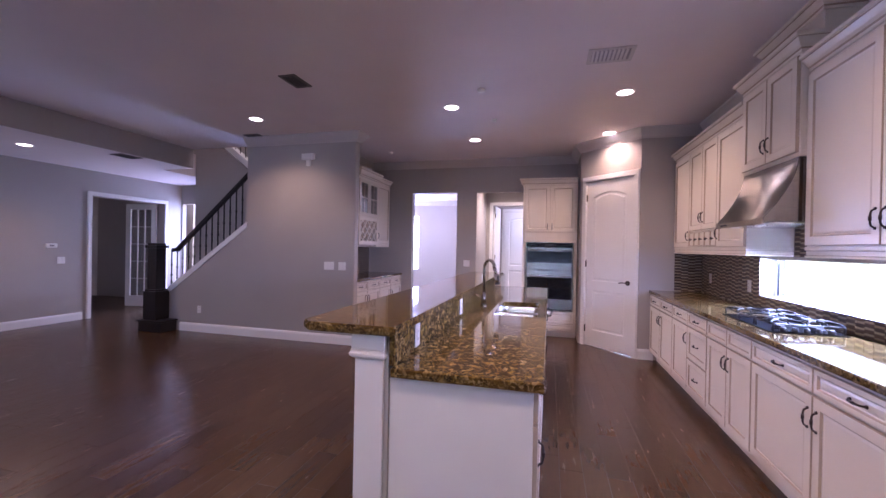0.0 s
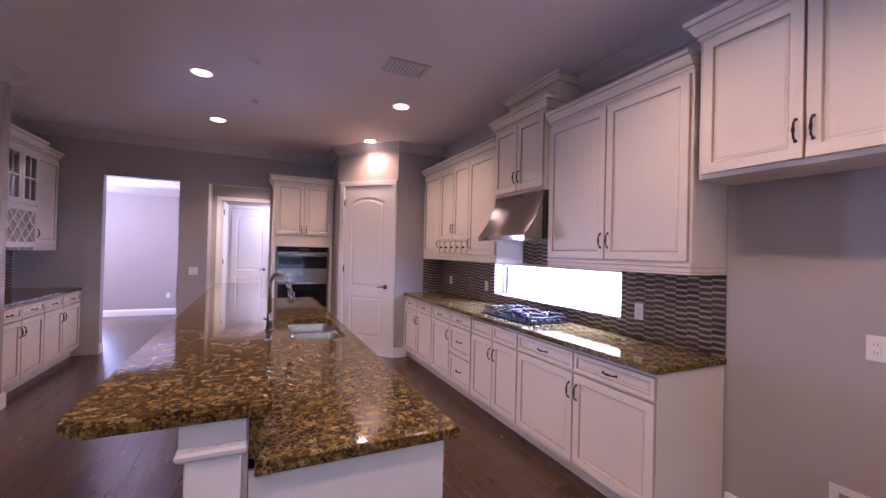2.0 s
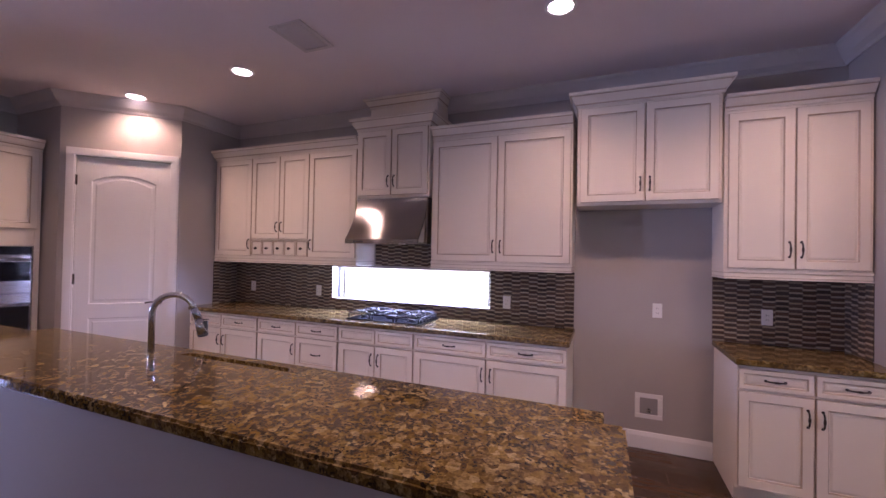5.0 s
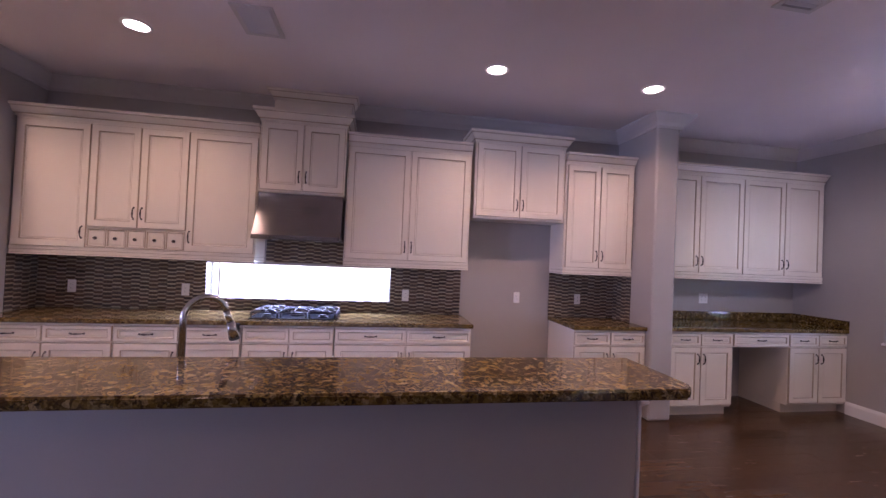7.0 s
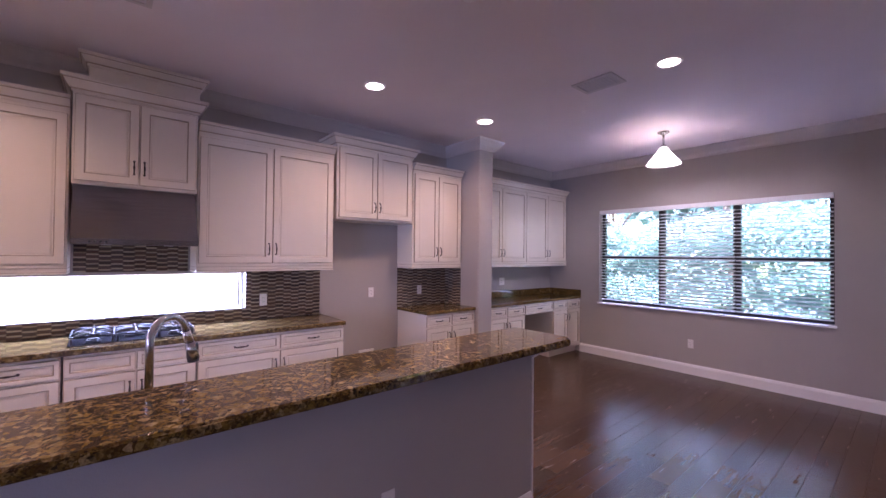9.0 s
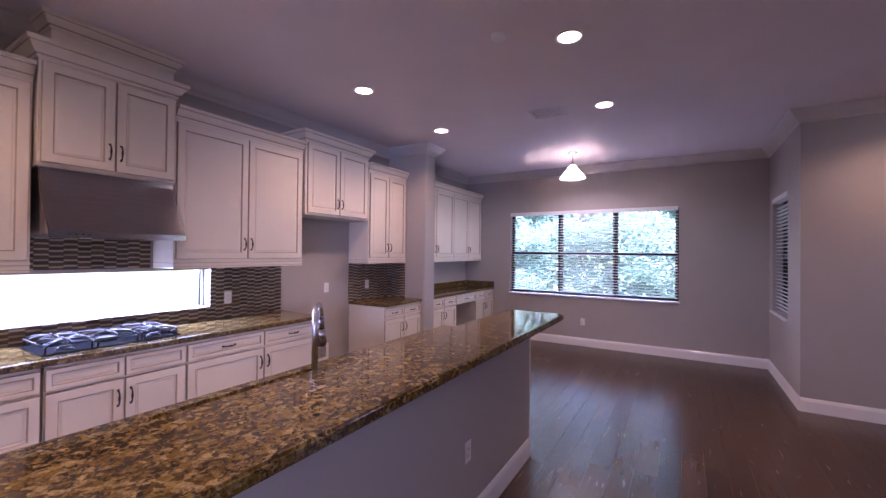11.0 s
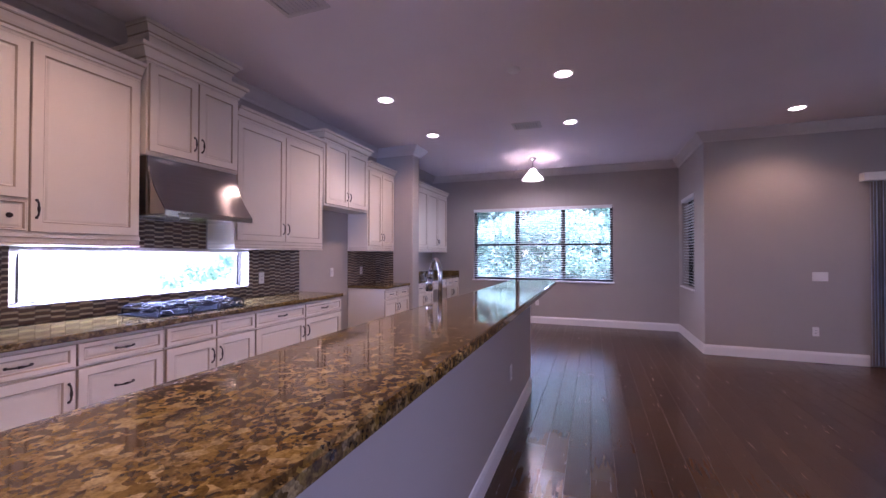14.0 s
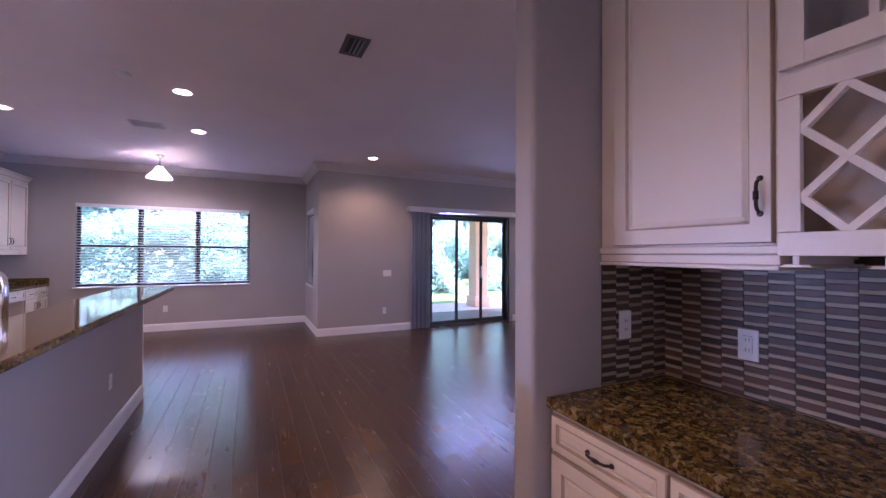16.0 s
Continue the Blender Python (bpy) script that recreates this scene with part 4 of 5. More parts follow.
boxes("body", M_CAB, t, (0, 0.02, 1.45, 0.018, 0.34, 2.6), (w - 0.018, 0.02, 1.45, w, 0.34, 2.6), (0.019, 0.02, 2.52, w - 0.019, 0.34, 2.6),
      (0.019, 0.02, 1.925, w - 0.019, 0.34, 1.94), (0.019, 0.02, 1.45, w - 0.019, 0.34, 1.47), (0.019, 0.32, 1.47, w - 0.019, 0.34, 2.52), (0.019, 0.03, 2.24, w - 0.019, 0.31, 2.255))
# brown sheet before the cream back: shade inside the rack put into colour
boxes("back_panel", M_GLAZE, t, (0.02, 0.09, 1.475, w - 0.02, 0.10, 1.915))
bm = bmesh.new()
for x0, z0, x1, z1 in ((0, 1.45, w, 1.51), (0, 1.86, w, 1.92), (0, 1.511, 0.05, 1.859), (w - 0.05, 1.511, w, 1.859)):
    box(bm, x0, 0, z0, x1, 0.02, z1, 0.002)
part("rack_frame", bm, M_CAB, t)
bm = bmesh.new()
cx, cz, hw, hh = w / 2, 1.685, w / 2 - 0.05, 0.175
step = 0.175
for sgn in (1, -1):
    for k in range(-6, 7):
        c0 = k * step - sgn * (0.1375 - cx)
        x0 = max(-hw, (-hh - c0) if sgn > 0 else (c0 - hh))
        x1 = min(hw, (hh - c0) if sgn > 0 else (c0 + hh))
        if x1 - x0 < 0.03:
            continue
        za, zb = (x0 + c0, x1 + c0) if sgn > 0 else (c0 - x0, c0 - x1)
        n = Vector((-(zb - za), 0, x1 - x0)).normalized() * 0.009
        y = 0.003 if sgn > 0 else 0.0045
        a, b = Vector((cx + x0, y, cz + za)), Vector((cx + x1, y, cz + zb))
        prism(bm, [a - n, b - n, b + n, a + n], (0, 0.02, 0))
part("lattice", bm, M_CAB, t)
for i in range(2):
    x0 = 0.004 + i * w / 2
    dw = w / 2 - 0.008
    bm = bmesh.new()
    z0, z1 = 1.935, 2.535
    for b in ((x0, 0, z0, x0 + 0.055, 0.019, z1), (x0 + dw - 0.055, 0, z0, x0 + dw, 0.019, z1), (x0 + 0.056, 0, z0, x0 + dw - 0.056, 0.019, z0 + 0.055), (x0 + 0.056, 0, z1 - 0.055, x0 + dw - 0.056, 0.019, z1),
              (x0 + dw / 2 - 0.008, 0.002, z0 + 0.056, x0 + dw / 2 + 0.008, 0.015, z1 - 0.056), (x0 + 0.056, 0.003, (z0 + z1) / 2 - 0.008, x0 + dw - 0.056, 0.014, (z0 + z1) / 2 + 0.008)):
        box(bm, *b)
    dr = part("door", bm, M_CAB, t, "glazed cream door with four small panes")
    boxes("glass", M_GLASS, dr, (x0 + 0.05, 0.009, z0 + 0.05, x0 + dw - 0.05, 0.012, z1 - 0.05))
for i in range(5):
    bm = bmesh.new()
    x = 0.035 + i * (w - 0.07) / 4
    box(bm, x - 0.007, 0.012, 1.428, x + 0.007, 0.32, 1.4495)
    prism(bm, [(x - 0.034, 0.010, 1.421), (x + 0.034, 0.010, 1.421), (x + 0.026, 0.010, 1.4275), (x - 0.026, 0.010, 1.4275)], (0, 0.31, 0))
    part("stemware_rail", bm, M_CAB, t)
crown(t, w, 0.34, 2.58, 0.13)

# ---------- windows ----------
def blind(parent, x0, x1, z0, z1, y, pitch=0.046, tilt=12):
    me = None
    n = int((z1 - z0) / pitch)
    for i in range(n):
        z = z0 + 0.02 + i * pitch
        if me is None:
            bm = bmesh.new()
            box(bm, 0, -0.024, -0.0015, x1 - x0, 0.024, 0.0015)
            ob = part("slat", bm, M_SLAT, parent)
            me = ob.data
        else:
            ob = new("slat", me)
            ob.parent = parent
        ob.matrix_basis = pose(x0, y, z, tilt)


def window(name, label, m, w, z0, z1, cols, mid, depth=0.2):
    """A dark-framed window with blinds; local x along the wall, y outwards through it."""
    t = tagged(new(name), label, "window", kind="structure")
    t.matrix_world = m
    bm = bmesh.new()
    for x in (0.0, w - 0.045):
        box(bm, x, 0.1, z0, x + 0.045, 0.16, z1)
    for z in (z0, z1 - 0.045):
        box(bm, 0.046, 0.1, z, w - 0.046, 0.16, z + 0.045)
    part("window_frame", bm, M_FRAME, t)
    for c in cols:
        boxes("mullion", M_FRAME, t, (c - 0.04, 0.098, z0 + 0.046, c + 0.04, 0.158, z1 - 0.046))
    edges = [0.045] + [v for c in cols for v in (c - 0.04, c + 0.04)] + [w - 0.045]
    for a, b in zip(edges[::2], edges[1::2]):
        boxes("meeting_rail", M_FRAME, t, (a, 0.105, mid - 0.022, b, 0.15, mid + 0.022))
        boxes("pane", M_GLASS, t, (a, 0.128, z0 + 0.045, b, 0.134, mid - 0.022), (a, 0.118, mid + 0.022, b, 0.124, z1 - 0.045)).visible_shadow = False
    return t


sy = pose(1.225, YS, 0, 0, 0, 180)
t = window("window_dining", "three-part dark-framed dining window with open white blinds", sy, 2.715, 0.85, 2.31, (0.905, 1.81), 1.56)
boxes("window_sill", M_TRIM, t, (-0.02, -0.03, 0.825, 2.735, 0.1, 0.849), bevel=0.004)
t = thing("window_blinds", "lowered white horizontal blinds with open slats, dining window", "blinds", sy)
for a, b in ((0.01, 0.9), (0.91, 1.805), (1.815, 2.705)):
    blind(t, a, b, 0.88, 2.25, 0.05, tilt=24 if 0.9 < a < 1 else 13)
boxes("head_rail", M_SLAT, t, (0.01, -0.012, 2.25, 2.705, 0.075, 2.308), bevel=0.003)
sx = pose(XD, -1.14, 0, 0, 0, 90)
sx = pose(XD, -2.04, 0, 0, 0, 90)
t = window("window_side", "small dark-framed side window with lowered white blinds", sx, 0.9, 0.84, 2.31, (), 1.56)
boxes("window_sill", M_TRIM, t, (-0.02, -0.03, 0.815, 0.92, 0.1, 0.839), bevel=0.004)
t = thing("window_blinds", "white horizontal blinds lowered in the small side window", "blinds", sx)
blind(t, 0.01, 0.89, 0.87, 2.25, 0.05, tilt=-8)
boxes("head_rail", M_SLAT, t, (0.01, -0.012, 2.25, 0.89, 0.075, 2.308), bevel=0.003)

# sliding door
sd = pose(-4.71, YG, 0, 0, 0, 180)
t = tagged(new("door_sliding"), "three-panel dark-framed sliding glass door to the patio", "door", kind="structure")
t.matrix_world = sd
W = 1.91
boxes("door_frame", M_FRAME, t, (0, 0.02, 0, 0.04, 0.18, 2.258), (W - 0.04, 0.02, 0, W, 0.18, 2.258), (0.041, 0.06, 2.215, W - 0.041, 0.18, 2.258), (0.041, 0.06, 0, W - 0.041, 0.18, 0.025))
for i, (a, b) in enumerate(((0.04, 0.66), (0.64, 1.27), (1.25, 1.87))):
    y = 0.075 + 0.035 * i
    bm = bmesh.new()
    for q in ((a, y, 0.026, a + 0.05, y + 0.03, 2.213), (b - 0.05, y, 0.026, b, y + 0.03, 2.213), (a + 0.051, y, 0.026, b - 0.051, y + 0.03, 0.10), (a + 0.051, y, 2.15, b - 0.051, y + 0.03, 2.213)):
        box(bm, *q)
    p = part("panel", bm, M_FRAME, t)
    boxes("pane", M_GLASS, p, (a + 0.045, y + 0.012, 0.095, b - 0.045, y + 0.018, 2.155)).visible_shadow = False
boxes("door_handle", M_TRIM, t, (1.22, 0.05, 0.95, 1.24, 0.075, 1.2), bevel=0.004)
t = thing("vertical_blinds", "grey-blue vertical blinds drawn aside under a white valance", "blinds", pose(-4.24, YG, 0, 0, 0, 180))
boxes("valance", M_TRIM, t, (-0.02, -0.11, 2.27, 2.85, -0.002, 2.37), bevel=0.004)
for i in range(14):
    bm = bmesh.new()
    box(bm, -0.044, -0.0015, 0.03, 0.044, 0.0015, 2.27)
    ob = part("vane", bm, M_VBLIND, t)
    ob.matrix_basis = pose(0.06 + i * 0.03, -0.055, 0, 0, 0, 62 + 6 * math.sin(i * 2.1))

# ---------- ceiling fittings ----------
def can_light(x, y, z=CEIL, power=6.5, color=WARM):
    t = thing("downlight", "round recessed downlight with a white trim ring, lit warm", "light", pose(x, y, z), "recessed ceiling lights")
    bm = bmesh.new()
    lathe(bm, 0, 0, [(0.095, 0.0), (0.095, -0.006), (0.085, -0.009), (0.074, -0.006), (0.072, -0.001)], 32)
    part("trim_ring", bm, M_TRIM, t)
    bm = bmesh.new()
    cyl(bm, (0, 0, -0.0045), (0, 0, -0.001), 0.072, n=28)
    part("lens", bm, M_LAMP, t)
    d = bpy.data.lights.new("downlight_lamp", "SPOT")
    d.energy, d.color, d.spot_size, d.spot_blend, d.shadow_soft_size = power, color, radians(140), 0.7, 0.06
    ob = new("downlight_lamp", d)
    ob.matrix_world = pose(x, y, z - 0.02)


for x, y in ((0.985, 2.01), (0.99, 0.62), (-0.875, 2.0), (-0.87, 0.56), (0.98, 4.6), (1.03, 6.09), (-0.86, 4.67), (-0.845, 6.1), (-3.33, 0.17), (-3.45, 4.57), (-7.6, -0.1)):
    can_light(x, y)
can_light(-0.5, 8.5, power=26, color=(1.0, 0.86, 0.66))
can_light(-6.68, 3.98, 2.72)

t = thing("pendant_light", "lit semi-flush ceiling light, white glass bell shade, nickel stem", "light", pose(-0.155, -1.2, 0))
bm = bmesh.new()
lathe(bm, 0, 0, [(0.001, 3.048), (0.065, 3.048), (0.065, 3.035), (0.03, 3.02), (0.012, 3.01), (0.012, 2.90), (0.03, 2.89), (0.035, 2.86), (0.04, 2.845), (0.001, 2.845)], 24)
part("stem", bm, M_CHROME, t)
bm = bmesh.new()
lathe(bm, 0, 0, [(0.035, 2.865), (0.055, 2.84), (0.08, 2.80), (0.12, 2.75), (0.165, 2.70), (0.185, 2.665), (0.182, 2.66), (0.16, 2.698), (0.115, 2.745), (0.075, 2.79), (0.04, 2.84)], 32)
part("shade", bm, M_SHADE, t)
d = bpy.data.lights.new("pendant_lamp", "POINT")
d.energy, d.color, d.shadow_soft_size = 5.5, (1.0, 0.93, 0.86), 0.05
new("pendant_lamp", d).location = (-0.155, -1.2, 2.70)


def vent(x, y, w, l, z=CEIL, label="grey louvred air vent in the ceiling", face=None):
    t = thing("ceiling_vent", label, "vent", pose(x, y, z), "ceiling air vents")
    bm = bmesh.new()
    for b in ((-w, -l, -0.008, w, -l + 0.03, 0), (-w, l - 0.03, -0.008, w, l, 0), (-w, -l + 0.031, -0.008, -w + 0.03, l - 0.031, 0), (w - 0.03, -l + 0.031, -0.008, w, l - 0.031, 0)):
        box(bm, *b)
    part("frame", bm, face or M_CROWN, t)
    boxes("backing", M_SLOT if face else M_VENT, t, (-w + 0.031, -l + 0.031, -0.0015, w - 0.031, l - 0.031, -0.0005))
    n = int((2 * w - 0.06) / 0.032)
    for i in range(n):
        bm = bmesh.new()
        box(bm, -0.010, -l + 0.031, -0.0008, 0.010, l - 0.031, 0.0008)
        part("slat", bm, face or M_CROWN, t).matrix_basis = pose(-w + 0.043 + i * 0.032, 0, -0.0085, 0, 30, 0)


vent(-0.33, 0.61, 0.18, 0.13)
vent(0.72, 3.73, 0.18, 0.13)
M_RETURN = paint("vent_brown", (0.10, 0.08, 0.075), 0.5, 60, 0.0, 0.05)
vent(-2.2, 3.63, 0.09, 0.15, label="dark brown-grey air vent in the ceiling", face=M_RETURN)
vent(-4.05, 5.28, 0.13, 0.12, label="dark brown-grey air vent in the ceiling", face=M_RETURN)
vent(-5.95, 4.8, 0.12, 0.16, 2.72, "dark grey air vent in the lower ceiling", M_RETURN)


def detector(x, y, r=0.055):
    bm = bmesh.new()
    lathe(bm, 0, 0, [(r, 0), (r, -0.015), (r * 0.8, -0.028), (0.001, -0.03)], 24)
    ob = part("smoke_detector", bm, M_PLASTIC)
    ob.matrix_world = pose(x, y, CEIL)
    tagged(ob, "small round white smoke detector on the ceiling", "smoke detector")


detector(-0.46, 2.25), detector(-0.44, 4.22, 0.04), detector(-0.44, 5.2, 0.035), detector(-2.41, 6.6, 0.04)

# ---------- wall fittings ----------
FE = lambda x, y, z: pose(x, y, z, 0, 0, -90)
outlet(FE(XE - 0.009, 4.70, 1.112), label="white socket plate on the mosaic backsplash")
outlet(FE(XE - 0.009, 5.67, 1.118), label="white socket plate on the mosaic backsplash")
outlet(FE(XE - 0.009, 2.573, 1.11), label="white socket plate on the mosaic backsplash")
outlet(FE(XE - 0.001, 1.345, 1.12), label="white socket plate in the fridge alcove")
outlet(FE(XE - 0.009, 0.629, 1.12), label="white socket plate on the mosaic backsplash")
outlet(FE(XE - 0.001, -1.0, 1.17), 2, label="white socket plate above the desk")
outlet(pose(-0.09, YS + 0.001, 0.41, 0, 0, 180), label="white socket plate low on the dining wall")
outlet(pose(-3.83, YG + 0.001, 1.09, 0, 0, 180), 3, "white three-gang switch plate", "wall_switch", True)
outlet(pose(-3.78, YG + 0.001, 0.39, 0, 0, 180), label="white socket plate low on the living room wall")
outlet(pose(-2.83, 5.379, 1.13), 3, "white three-gang switch plate on the stair wall", "wall_switch", True)
outlet(pose(-2.62, 5.379, 1.13), 2, "white two-gang switch plate on the stair wall", "wall_switch", True)
outlet(pose(-1.22, YN - 0.001, 1.14), 2, "white two-gang switch plate on the pier", "wall_switch", True)
outlet(pose(-0.536, 2.8, 0.46, 0, 0, -90), label="white socket plate on the bar wall")
outlet(pose(-0.359, 2.045, 1.0, 0, 0, 90), label="white socket plate on the granite upstand")
outlet(pose(-0.359, 3.056, 1.0, 0, 0, 90), label="white socket plate on the granite upstand")
outlet(pose(-3.160, 5.84, 1.12, 0, 0, 90), label="white socket plate on the nook backsplash")
outlet(pose(-2.90, 5.510, 1.16, 0, 0, 180), label="white socket plate on the nook end wall")
outlet(pose(-2.10, 10.999, 0.42), label="white socket plate low on the far room's wall")
outlet(pose(-7.86, YG + 0.001, 0.40, 0, 0, 180), label="white socket plate low beside the sliding door")
outlet(pose(-5.15, 5.379, 0.36), label="white socket plate low on the stair wall")
outlet(pose(XW + 0.001, 5.17, 1.08, 0, 0, 90), 2, "white two-gang switch plate under the thermostat", "wall_switch", True)
t = thing("water_box", "white recessed water supply box in the fridge alcove", "valve box", FE(XE - 0.001, 1.40, 0.345))
boxes("frame", M_PLASTIC, t, (-0.10, -0.008, -0.10, 0.10, 0, -0.065), (-0.10, -0.008, 0.065, 0.10, 0, 0.10), (-0.10, -0.008, -0.064, -0.065, 0, 0.064), (0.065, -0.008, -0.064, 0.10, 0, 0.064), bevel=0.002)
boxes("recess", M_VENT, t, (-0.064, -0.003, -0.064, 0.064, -0.001, 0.064))
bm = bmesh.new()
cyl(bm, (0, -0.003, -0.03), (0, -0.03, -0.03), 0.014)
cyl(bm, (-0.02, -0.03, -0.03), (0.02, -0.03, -0.03), 0.008)
part("valve", bm, M_CHROME, t)
t = thing("door_chime", "white door chime box high on the stair wall", "chime", pose(-3.19, 5.379, 2.72))
boxes("case", M_PLASTIC, t, (-0.10, -0.05, -0.04, 0.10, 0, 0.05), bevel=0.006)
boxes("grille", M_PLASTIC, t, (-0.035, -0.03, -0.13, 0.035, 0, -0.041), bevel=0.005)
t = thing("thermostat", "small white thermostat on the grey wall", "thermostat", pose(XW + 0.001, 5.02, 1.33, 0, 0, 90))
boxes("case", M_PLASTIC, t, (-0.085, -0.028, -0.040, 0.085, 0, 0.040), bevel=0.018)
boxes("screen", M_VENT, t, (-0.032, -0.0295, -0.012, 0.032, -0.0282, 0.018))

# ---------- stairs ----------
bm = bmesh.new()
N = 9
RUN, RISE = 0.255, 0.183
for i in range(N):
    x = -5.9 + i * RUN
    box(bm, x, 5.50, 0, -3.4, 6.5, (i + 1) * RISE - 0.03 + 0.0003 * i)
t = tagged(new("staircase"), "staircase rising behind a sloping wall with white edge board", "stairs", kind="")
part("steps", bm, M_WALL, t)
for i in range(N):
    x = -5.9 + i * RUN
    boxes("tread", M_DARKWOOD, t, (x - 0.025, 5.502, (i + 1) * RISE - 0.028, x + RUN, 6.498, (i + 1) * RISE), bevel=0.005)
bm = bmesh.new()
prism(bm, [(-4.26, 5.365, 1.68), (-4.26, 5.365, 1.77), (-5.97, 5.365, 0.55), (-5.97, 5.365, 0.46)], (0, 0.15, 0))
part("edge_board", bm, M_TRIM, t)

t = thing("stair_railing", "espresso handrail, black iron balusters and square newel post", "railing")
bm = bmesh.new()
nx, ny = -5.86, 5.24
box(bm, nx - 0.19, ny - 0.15, 0, nx + 0.27, ny + 0.13, 0.155, 0.008)
box(bm, nx - 0.215, ny - 0.175, 0.156, nx + 0.295, ny + 0.13, 0.185, 0.006)
box(bm, nx - 0.135, ny - 0.12, 0.186, nx + 0.125, ny + 0.12, 0.64, 0.006)
box(bm, nx - 0.12, ny - 0.108, 0.641, nx + 0.11, ny + 0.108, 0.67, 0.01)
box(bm, nx - 0.095, ny - 0.085, 0.671, nx + 0.085, ny + 0.085, 1.33, 0.006)
box(bm, nx - 0.125, ny - 0.11, 1.331, nx + 0.115, ny + 0.11, 1.375, 0.006)
box(bm, nx - 0.10, ny - 0.09, 1.376, nx + 0.09, ny + 0.09, 1.41, 0.015)
part("newel", bm, M_DARKWOOD, t)
bm = bmesh.new()
ry = 5.44
sl = (1.77 - 0.55) / 1.71
rail = lambda x: 0.55 + (x + 5.97) * sl + 0.73
prism(bm, [(-5.78, ry - 0.032, 1.27), (-5.78, ry - 0.032, 1.33), (-5.69, ry - 0.032, 1.335), (-4.26, ry - 0.032, rail(-4.26) + 0.08), (-4.26, ry - 0.032, rail(-4.26) + 0.01), (-5.66, ry - 0.032, 1.275)], (0, 0.064, 0))
bmesh.ops.bevel(bm, geom=list(bm.edges), offset=0.01, segments=2, affect="EDGES")
part("handrail", bm, M_DARKWOOD, t)
for i in range(14):
    x = -5.85 + 0.06 + i * 0.115
    z0 = 0.55 + (x + 5.97) * sl - 0.01
    z1 = max(1.29, 1.29 + (x + 5.66) * (rail(-4.26) - 1.26) / 1.40)
    bm = bmesh.new()
    box(bm, x - 0.007, ry - 0.007, z0, x + 0.007, ry + 0.007, z1)
    ks = (0.5,) if i % 2 else (0.35, 0.62)
    for k in ks:
        zc = z0 + (z1 - z0) * k
        cyl(bm, (x, ry, zc - 0.03), (x, ry, zc), 0.008, 0.018, 8)
        cyl(bm, (x, ry, zc), (x, ry, zc + 0.03), 0.018, 0.008, 8)
    box(bm, x - 0.014, ry - 0.014, z0, x + 0.014, ry + 0.014, z0 + 0.03)
    part("baluster", bm, M_IRON, t)
t = thing("upper_railing", "iron balusters and white edge board of the upper flight", "railing")
bm = bmesh.new()
up = lambda x: 2.82 - (x + 5.19) * 0.74
prism(bm, [(-3.4, 6.47, up(-3.4)), (-3.4, 6.47, up(-3.4) + 0.13), (-6.1, 6.47, up(-6.1) + 0.13), (-6.1, 6.47, up(-6.1))], (0, 0.18, 0))
part("edge_board", bm, M_TRIM, t)
bm = bmesh.new()
prism(bm, [(-3.4, 6.52, up(-3.4) + 0.85), (-3.4, 6.52, up(-3.4) + 0.92), (-6.1, 6.52, up(-6.1) + 0.92), (-6.1, 6.52, up(-6.1) + 0.85)], (0, 0.06, 0))
part("handrail", bm, M_DARKWOOD, t)
for i in range(22):
    x = -3.5 - i * 0.115
    bm = bmesh.new()
    box(bm, x - 0.007, 6.543, up(x) + 0.12, x + 0.007, 6.557, up(x) + 0.87)
    cyl(bm, (x, 6.55, up(x) + 0.42), (x, 6.55, up(x) + 0.45), 0.008, 0.018, 8)
    cyl(bm, (x, 6.55, up(x) + 0.45), (x, 6.55, up(x) + 0.48), 0.018, 0.008, 8)
    part("baluster", bm, M_IRON, t)

# study behind the west doorway
casing("door_casing", 0, 1.44, 2.26, pose(XW, 5.64, 0, 0, 0, 90))
wall("wall_study", (-11.2, 5.0, 0, -8.1, 5.15, CEIL), (-11.35, 5.0, 0, -11.2, 8.1, CEIL), (-11.2, 8.0, 0, -8.1, 8.15, CEIL))
boxes("ceiling", M_CEIL, None, (-11.35, 5.0, CEIL, -8.1, 8.15, CEIL + 0.1), kind="structure")
t = tagged(new("door_study"), "open white french door with fifteen glass panes", "door", kind="structure")
t.matrix_world = pose(-8.06, 7.05, 0, 0, 0, 180 + 10)
bm = bmesh.new()
for b in ((0, 0, 0.01, 0.11, 0.035, 2.25), (0.60, 0, 0.01, 0.71, 0.035, 2.25), (0.11, 0, 0.01, 0.60, 0.035, 0.24), (0.11, 0, 2.13, 0.60, 0.035, 2.25)):
    box(bm, *b)
for i in (1, 2):
    box(bm, 0.11 + i * 0.163 - 0.01, 0.005, 0.24, 0.11 + i * 0.163 + 0.01, 0.03, 2.13)
for i in range(1, 5):
    box(bm, 0.11, 0.006, 0.24 + i * 0.378 - 0.01, 0.60, 0.029, 0.24 + i * 0.378 + 0.01)
part("leaf", bm, M_TRIM, t)
boxes("pane", M_GLASS, t, (0.105, 0.015, 0.235, 0.605, 0.02, 2.135))

# hall door, beyond
t = tagged(new("door_hall"), "open white two-panel door in the hallway", "door", kind="structure")
t.matrix_world = pose(-0.985, 9.63, 0, 0, 0, 88)
panel_door("leaf", 0.8, 2.43, 0.07, t, None, M_TRIM)
hinges(t, 0.0, (0.25, 1.22, 2.2))
t = tagged(new("door_far"), "closed white two-panel door at the end of the hall", "door", kind="structure")
t.matrix_world = pose(-0.93, 11.26, 0)
panel_door("leaf", 0.8, 2.43, 0.07, t, None, M_TRIM)
lever(t, 0.73, 0.98)
